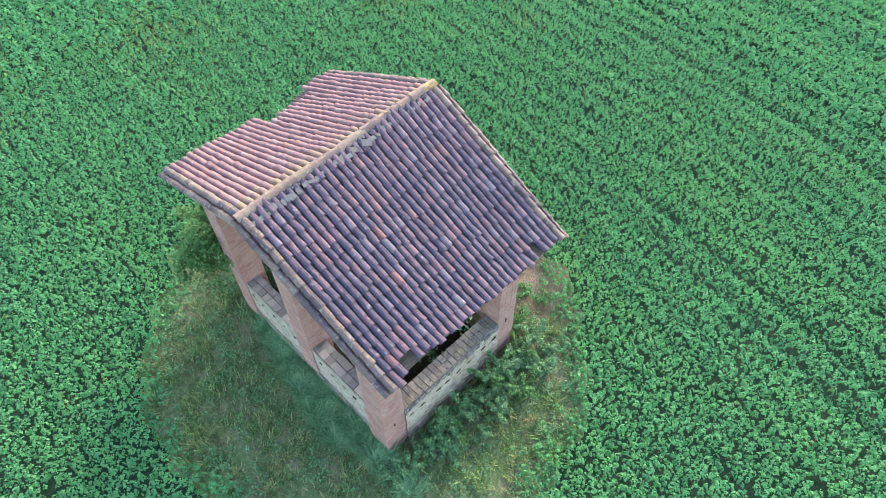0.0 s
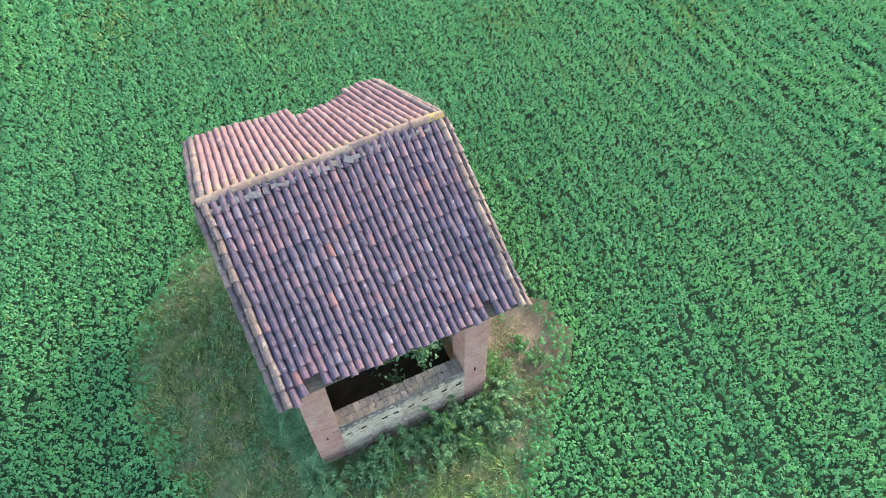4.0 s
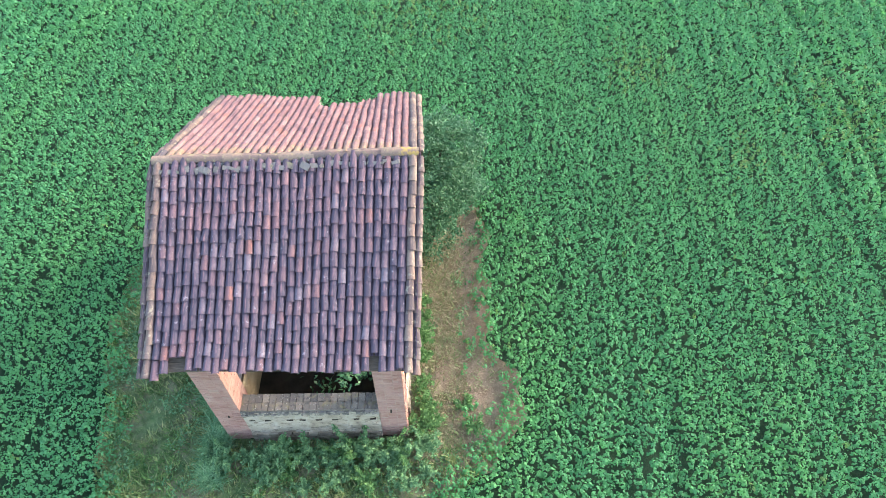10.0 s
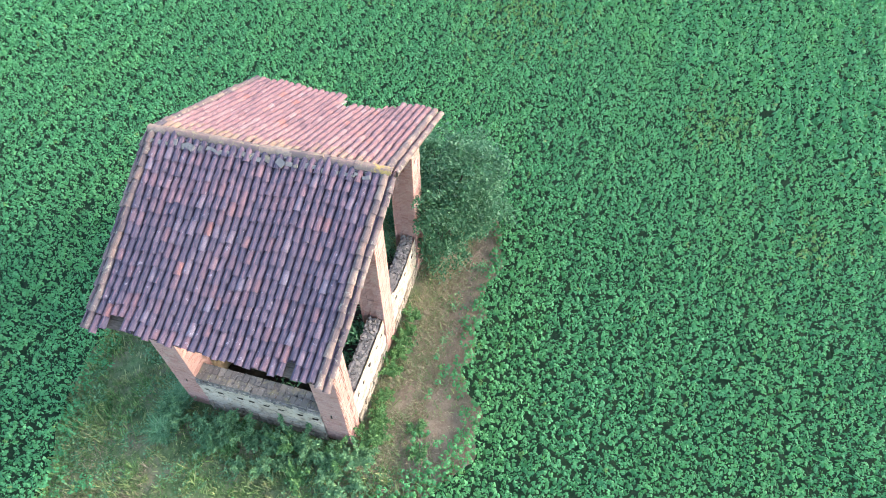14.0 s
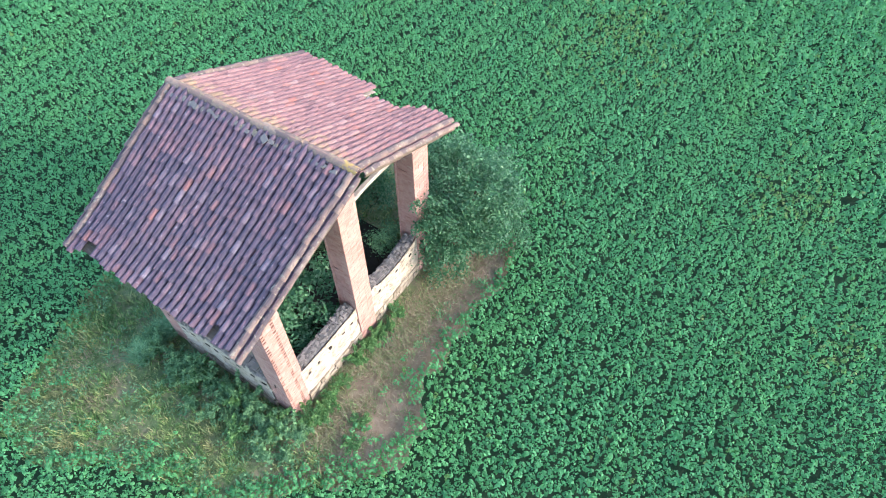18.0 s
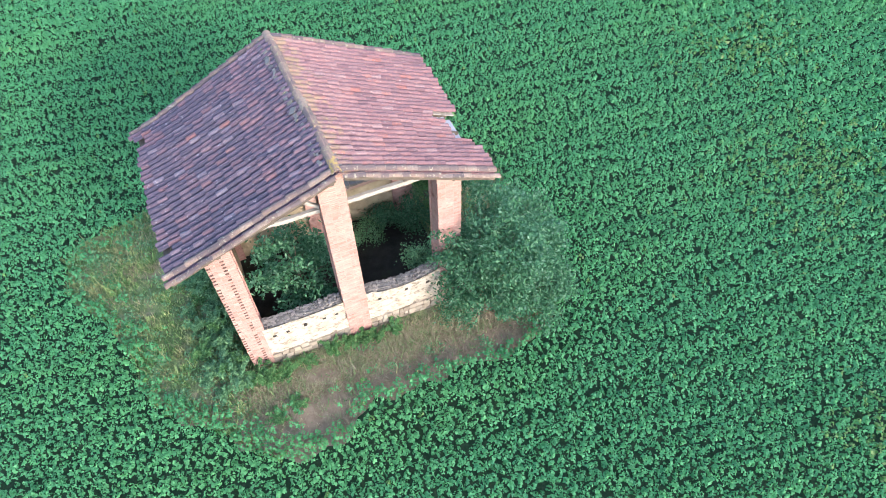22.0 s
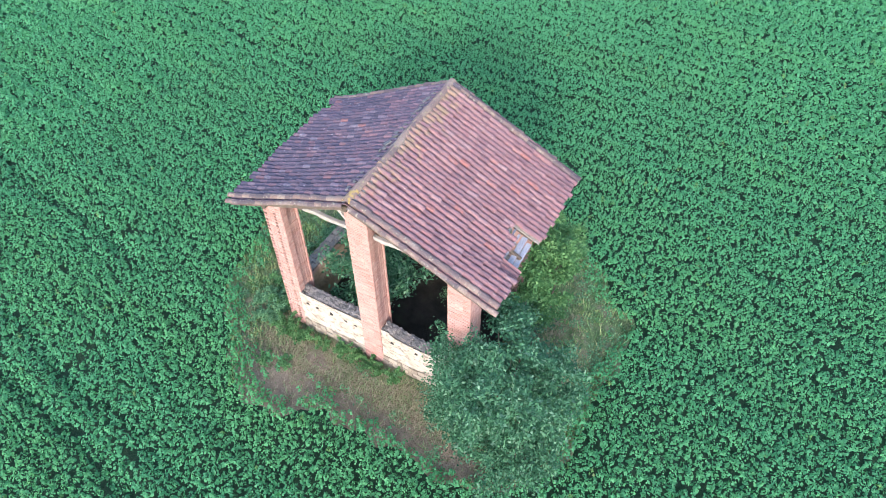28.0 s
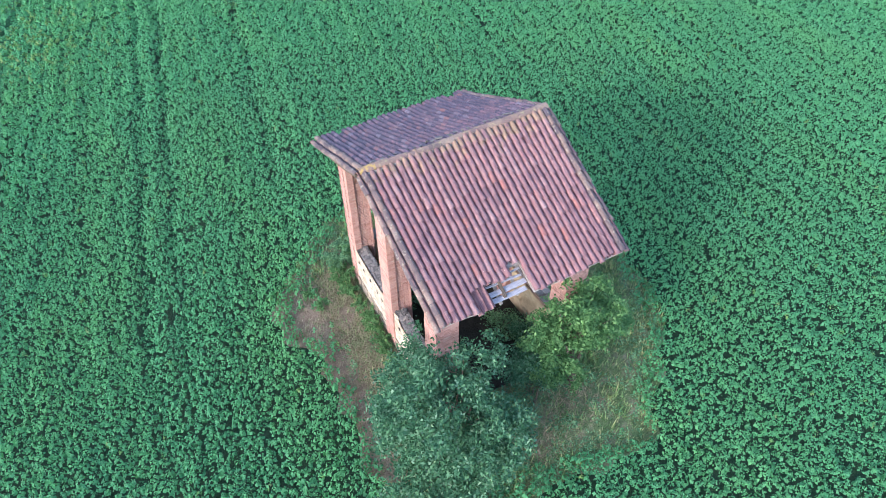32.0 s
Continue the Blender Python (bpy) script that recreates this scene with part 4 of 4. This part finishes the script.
def pillar(cx, cy, top, seed, holes=(), rebates=()):
    """A square brick pillar: mortar core and bricks in courses, headers and stretchers by turns. rebates: faces (0 south, 2 north) stepped back behind a nib on the east edge."""
    rnd = random.Random(seed)
    post = new("pillar")
    post.empty_display_size = 0.2
    post.parent = shelter
    post.location = (cx, cy, 0)
    h = PIL / 2
    bm = bmesh.new()
    t = 0.008
    back = 0.085
    lo, hi = back * (0 in rebates), back * (2 in rebates)
    box(bm, (-h + t, -h + t + lo, -0.1), (h - 0.24, h - t - hi, top))
    box(bm, (h - 0.238, -h + t, -0.1), (h - t, h - t, top))
    part("core", bm, mortar, post)
    bm = bmesh.new()
    course, z, k = 0.068, 0.0, 0
    while z < top - 0.03:
        for face in range(4):
            rot = Matrix.Rotation(face * math.pi / 2, 4, "Z")
            cuts = [0.0, 0.12, 0.24, 0.48, 0.72] if (k + face) % 2 else [0.0, 0.24, 0.48, 0.60, 0.72]
            for a, c in zip(cuts, cuts[1:]):
                if rnd.random() < 0.015:
                    continue
                proud = rnd.gauss(0.0, 0.0035)
                if face in rebates and (c < 0.5 if face == 0 else a > 0.2):
                    proud -= back
                if z > top - 18.5 * course:
                    m = rot @ Matrix.Translation((-h + (a + c) / 2, -h - proud + 0.027, z)) @ Matrix.Rotation(rnd.gauss(0, 0.012), 4, "Y")
                    part("brick", brick_shapes[round((c - a) * 100), rnd.randrange(4)], None, post, m=m)
                    continue
                box(bm, (-h + a + 0.005, -h - proud, z + 0.005), (-h + c - 0.005, -h + 0.05, z + course - 0.005), rot, 0.003, rnd)
        z += course
        k += 1
    bk = part("bricks", bm, brick, post)
    bk["kind"] = "stuff"
    # header pits, built near flush and darkened by colour instead of depth
    for face, cols, z0, z1 in holes:
        rot = Matrix.Rotation(face * math.pi / 2, 4, "Z")
        for a in cols:
            z = z0
            while z < z1:
                if rnd.random() < 0.9:
                    bm = bmesh.new()
                    box(bm, (-h + a + 0.006, -h - 0.004, z + 0.006), (-h + a + 0.11, -h + 0.05, z + course - 0.002), rot, 0.004, rnd)
                    part("header_brick", bm, pit_shade_brick, post)
                z += 2 * course
    return post


PX, PY = WX - PIL / 2, WY - PIL / 2
for i, (cx, cy, top) in enumerate(((-PX - 0.08, -PY + 0.07, 6.12), (PX - 0.05, -PY + 0.07, 6.12), (-PX, 0.03, 7.42), (PX, 0.03, 7.42), (-PX, PY, 6.12), (PX, PY, 6.12))):
    pillar(cx, cy, top, 20 + i, ((1, (0.0, 0.38), 0.35, 5.6),) if i == 1 else (), {1: (2,), 3: (0, 2), 5: (0,)}.get(i, ()))


# pillar slits: shallow blocks, the hollow's shade given by dark colour
for x, z in ((-2.31, 1.64), (2.13, 1.83)):
    bm = bmesh.new()
    box(bm, (x - 0.02, -3.545, z - 0.075), (x + 0.025, -3.50, z + 0.075), None, 0.012, rb)
    part("slit", bm, hole_shade, shelter, "narrow slit in a pillar, its shade a dark-coloured block")


def low_wall(p, q, out, thick, seed, top=WALL_TOP, outer=None, dip=0.0):
    """A low rubble wall between two pillars, from p to q; out: the way outside. Uneven plaster face with sockets, rough top."""
    rnd = random.Random(seed)
    p, q, out = Vector((*p, 0)), Vector((*q, 0)), Vector((*out, 0))
    ln, d = (q - p).length, (q - p).normalized()
    w = new("low_wall")
    w.empty_display_size = 0.2
    w.parent = shelter
    m = Matrix.Translation(p) @ Matrix((d, out, Vector((0, 0, 1)))).transposed().to_4x4()
    w.matrix_basis = m
    nx, nz = int(ln / 0.09), int(top / 0.09)
    bm = bmesh.new()

    def sheet(y, way, z0=-0.05, drop=0.0):
        g = []
        for i in range(nx + 1):
            col = []
            for j in range(nz + 1):
                x, z = ln * i / nx, z0 + (top - 0.03 - drop - dip * math.sin(math.pi * i / nx) - z0) * j / nz
                e = noise.noise(Vector((x * 2.1 + seed, z * 2.1, y * 3))) + 0.6 * noise.noise(Vector((x * 6, z * 6, seed)))
                col.append(bm.verts.new((x, y + way * (0.012 * e - (0.045 if e < -0.42 else 0)), z)))
            g.append(col)
        for i in range(nx):
            for j in range(nz):
                f = (g[i][j], g[i + 1][j], g[i + 1][j + 1], g[i][j + 1])
                bm.faces.new(f if way < 0 else f[::-1])
        return g

    sheet(0.02, 1, 0.50)
    part("plaster_face", bm, plaster, w, "cream plaster flaking off the wall outside")
    bm = bmesh.new()
    sheet(-thick, -1, -0.05, 0.14)
    part("inner_face", bm, ochre, w, "ochre plaster on the inner side")
    bm = bmesh.new()
    box(bm, (0, -thick + 0.06, -0.05), (ln, -0.06, top - 0.08 - dip))
    part("core", bm, mortar, w)
    return w, ln, rnd, thick, top, dip


def sockets(w, ln, rnd, rows, n, half=0.055, tall=0.04):
    """Small putlog gaps: short blocks set into the plaster, coloured as the shade inside."""
    for zz in rows:
        for i in range(n):
            x = ln * (i + 0.5) / n + rnd.uniform(-0.08, 0.08)
            bm = bmesh.new()
            box(bm, (x - half, -0.03, zz - tall), (x + half, 0.034, zz + tall), None, 0.012, rnd)
            part("socket", bm, hole_shade, w)


def plinth(w, ln, rnd):
    """Rough stones standing a little proud at the foot of a wall."""
    bm = bmesh.new()
    for j in range(3):
        x = 0.0
        while x < ln - 0.08:
            l = min(rnd.uniform(0.14, 0.3), ln - x)
            box(bm, (x + 0.008, -0.06, 0.2 * j - 0.05), (x + l - 0.008, rnd.uniform(0.045, 0.085), 0.2 * j + 0.145), None, 0.012, rnd)
            x += l
    t = part("plinth", bm, pale_rubble, w, "pale rough stones at the foot")
    t["kind"] = "stuff"


def rough_top(w, ln, rnd, thick, top, dip, flat=False):
    """Broken stones and bricks bedded along a wall's top; flat: weathered slabs in their place."""
    bm = bmesh.new()
    if flat:
        nx = int(ln / 0.24)
        for i in range(nx):
            for j in range(2):
                x, l = ln * (i + 0.5) / nx, ln / nx / 2 - 0.006
                y = -thick * (0.74 if j else 0.24)
                z = top - 0.045 + rnd.uniform(-0.012, 0.012)
                box(bm, (-l, -thick * 0.25 + 0.006, -0.06), (l, thick * 0.25 - 0.006, 0.035), Matrix.Translation((x, y, z)) @ Matrix.Rotation(rnd.uniform(-0.03, 0.03), 4, "Y"), 0.012, rnd)
    nx = int(ln / 0.07)
    for i in range(nx):
        for j in range(6):
            if flat and rnd.random() < 0.93:
                continue
            x = 0.03 + (ln - 0.06) * (i + 0.5) / nx + rnd.uniform(-0.025, 0.025)
            y = -thick + 0.03 + (thick - 0.06) * (j + 0.5) / 6 + rnd.uniform(-0.02, 0.02)
            s = rnd.uniform(0.028, 0.055)
            z = top - 0.06 - dip * math.sin(math.pi * x / ln) + rnd.uniform(-0.015, 0.02) - (0.03 if j in (0, 5) else 0)
            box(bm, (-s, -s * 0.8, -0.05), (s, s * 0.8, 0.05), Matrix.Translation((x, y, z)) @ Matrix.Rotation(rnd.uniform(-0.3, 0.3), 4, "Z"), 0.012, rnd)
    t = part("rubble_top", bm, rubble, w, "rough grey rubble along the top")
    t["kind"] = "stuff"


IN = 0.06
x0 = WX - IN
for pq, out, seed, dip in ((((x0, -WY + PIL), (x0, 0.03 - PIL / 2)), (1, 0), 3, 0.05), (((x0, 0.03 + PIL / 2), (x0, WY - PIL)), (1, 0), 4, 0.22),
                           (((-x0, 0.03 - PIL / 2), (-x0, -WY + PIL)), (-1, 0), 5, 0.05), (((-x0, WY - PIL), (-x0, 0.03 + PIL / 2)), (-1, 0), 6, 0.05)):
    w, ln, rnd, th, top, dp = low_wall(pq[0], pq[1], out, 0.46, seed, dip=dip)
    rough_top(w, ln, rnd, th, top, dp, seed in (5, 6))
    sockets(w, ln, rnd, (1.5,), 3 if seed == 4 else 5)
    plinth(w, ln, rnd)
w, ln, rnd, th, top, dp = low_wall((-1.925, -WY + IN), (1.80, -WY + IN), (0, -1), 0.50, 7, 1.92)
sockets(w, ln, rnd, (1.4,), 8, 0.085, 0.028)
plinth(w, ln, rnd)
bm = bmesh.new()
for i in range(60):
    for j in range(2):
        x, l = ln * (i + 0.5) / 60, ln / 120 * rnd.uniform(0.8, 1.1)
        box(bm, (x - l, -0.08, 1.74 + 0.09 * j), (x + l, rnd.uniform(0.012, 0.05), 1.825 + 0.09 * j), None, 0.012, rnd)
part("ledge", bm, rubble, w, "rough grey ledge under the coping")["kind"] = "stuff"
cop = bmesh.new()
box(cop, (-0.083, -0.121, -0.035), (0.083, 0.121, 0.035), None, 0.009, random.Random(2))
cop_me = bpy.data.meshes.new("coping_brick")
cop.to_mesh(cop_me)
cop.free()
cop_me.materials.append(stone)
nb = int(ln / 0.178)
for j in range(2):
    for i in range(nb):
        m = Matrix.Translation((ln * (i + 0.5) / nb, -0.125 - 0.25 * j, 1.945 + rnd.gauss(0, 0.008))) @ Matrix.Rotation(rnd.gauss(0, 0.03), 4, "Z") @ Matrix.Rotation(0.06 - 0.12 * j, 4, "X")
        part("coping_brick", cop_me, None, w, m=m)

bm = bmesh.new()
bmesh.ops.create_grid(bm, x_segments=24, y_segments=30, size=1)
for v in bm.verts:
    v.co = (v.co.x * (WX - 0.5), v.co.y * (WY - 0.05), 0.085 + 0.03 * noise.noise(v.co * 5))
part("earth_floor", bm, floor_soil, shelter, "earth floor, coloured dark for the shade under the roof")

# ---- plants round the shelter ----
tree("large_bush", 2.8, 4.75, 5.1, 2.1, 2.2, 0.0, 430, 75, 0.115, bush_leaf, "large dark grey-green bush growing against the corner pillar", "bush", 31, 0.06, 5, 0.24, "", 22, True)
tree("bush", 3.35, 5.75, 2.0, 1.75, 1.3, 0.0, 150, 60, 0.10, bush_leaf, "low spreading green bush at the edge of the crop", "bush", 39, 0.03, 4, 0.3, "", 14, True)
tree("bush", 3.25, 3.55, 4.0, 0.95, 1.15, 0.1, 80, 70, 0.09, bush_leaf, "dark green bush hugging the corner pillar", "bush", 35, 0.05, 3, 0.3, "", 8, True)
tree("small_tree", -1.8, 4.25, 5.2, 1.9, 1.05, 0.3, 190, 80, 0.12, light_leaf, "small light green tree beside the open side", "tree", 36, 0.06, 3, 0.20, "", 26, True)
tree("shrub", -0.4, 4.3, 2.8, 1.0, 0.8, 0.0, 55, 60, 0.085, bush_leaf, "low dark shrub in front of the open side", "bush", 36, 0.03, 3, 0.28, "", 6, True)
tree("shrub", -1.2, 3.3, 1.4, 0.85, 0.7, 0.0, 45, 55, 0.085, bush_leaf, "low dark shrub on the sill of the open side", "bush", 40, 0.03, 3, 0.26, "", 6)
tree("shrub", -1.5, 2.3, 1.0, 0.6, 0.75, 0.0, 40, 50, 0.085, bush_leaf, "dark shrub against the inner wall", "bush", 41, 0.03, 3, 0.24, "", 6)
tree("shrub", -1.2, 1.5, 0.7, 0.7, 0.6, 0.0, 30, 50, 0.085, weed_leaf, "low green shrub on the shaded earth floor", "bush", 37, 0.03, 3, 0.28, "", 6)
tree("shrub", 1.35, 2.6, 1.9, 0.6, 0.7, 0.0, 36, 50, 0.08, weed_leaf, "low green shrub on the shaded earth floor", "bush", 38, 0.03, 3, 0.26, "", 6)
tree("sapling", 0.45, -1.3, 3.6, 1.75, 1.6, 0.5, 95, 48, 0.15, bush_leaf, "leafy sapling growing inside the shelter", "tree", 33, 0.06, 1, 0.30, "", 15)


def weed(x, y, height, wide, mat, label, seed, leaf=0.105):
    """A tall weed: arching stalks from one root, each with narrow leaves along it, denser towards the tip."""
    rnd, g = random.Random(seed), np.random.default_rng(seed)
    thing = empty("weed", x, y, 0, label, "weed", "weeds along the wall")
    stem, pts = bmesh.new(), []
    for k in range(rnd.randint(8, 12)):
        a = k * 2.4 + rnd.uniform(-0.5, 0.5)
        h, out = height * rnd.uniform(0.5, 1.15), wide * rnd.uniform(0.25, 1.0)
        way = Vector((math.cos(a), math.sin(a), 0))
        arc = [way * (0.03 + out * t ** 1.6) + Vector((0, 0, h * (1 - (1 - t) ** 1.8) - 0.12 * h * t ** 3)) for t in (0, 0.25, 0.5, 0.75, 1.0)]
        tube(stem, arc, [0.011, 0.010, 0.008, 0.006, 0.003], 4)
        for t in np.sqrt(g.uniform(0.03, 1.0, int(34 + 44 * h))):
            j = min(int(t * 4), 3)
            pts.append(arc[j].lerp(arc[j + 1], t * 4 - j) + Vector(g.normal(0, 0.035, 3)))
    part("stem", stem, weed_leaf, thing)
    pts = np.array([tuple(p) for p in pts])
    pts[:, 2] = np.maximum(pts[:, 2], 0.03)
    part("foliage", quad_mesh("foliage", leaves(g, pts, leaf, leaf * 0.42, 0.25, 0.35)), mat, thing)
    return thing


wr = random.Random(77)
weeds = []
for i in range(17):
    weeds.append((-1.95 + 4.8 * i / 16 + wr.uniform(-0.15, 0.15), -4.15 + wr.uniform(-0.2, 0.15), wr.uniform(0.55, 1.1)))
for i in range(11):
    weeds.append((-1.7 + 4.6 * i / 10 + wr.uniform(-0.25, 0.25), -4.8 + wr.uniform(-0.25, 0.3), wr.uniform(0.35, 0.65)))
weeds += [(3.0, -3.9, 0.6), (3.05, -3.0, 0.3), (2.95, -1.9, 0.25), (2.9, -1.1, 0.5), (2.9, -0.5, 0.6), (2.9, 0.0, 0.35), (4.5, -3.3, 0.35), (4.2, -2.6, 0.25)]
weeds += [(2.95, -3.45, 0.75), (3.2, -3.3, 0.6), (3.05, -2.6, 0.5), (3.0, 0.45, 0.45), (2.95, 1.0, 0.35), (-3.0, -4.1, 0.7), (-2.6, -4.25, 0.9)]
for i, (x, y, h) in enumerate(weeds):
    sunny = y > -3.7
    weed(x, y, h, 0.30 + 0.28 * h, light_leaf if sunny or i % 5 == 4 else weed_leaf,
         "yellow-green weed on the sunny side of the wall" if sunny else "tall green weed with arching stalks at the wall's foot", 50 + i)
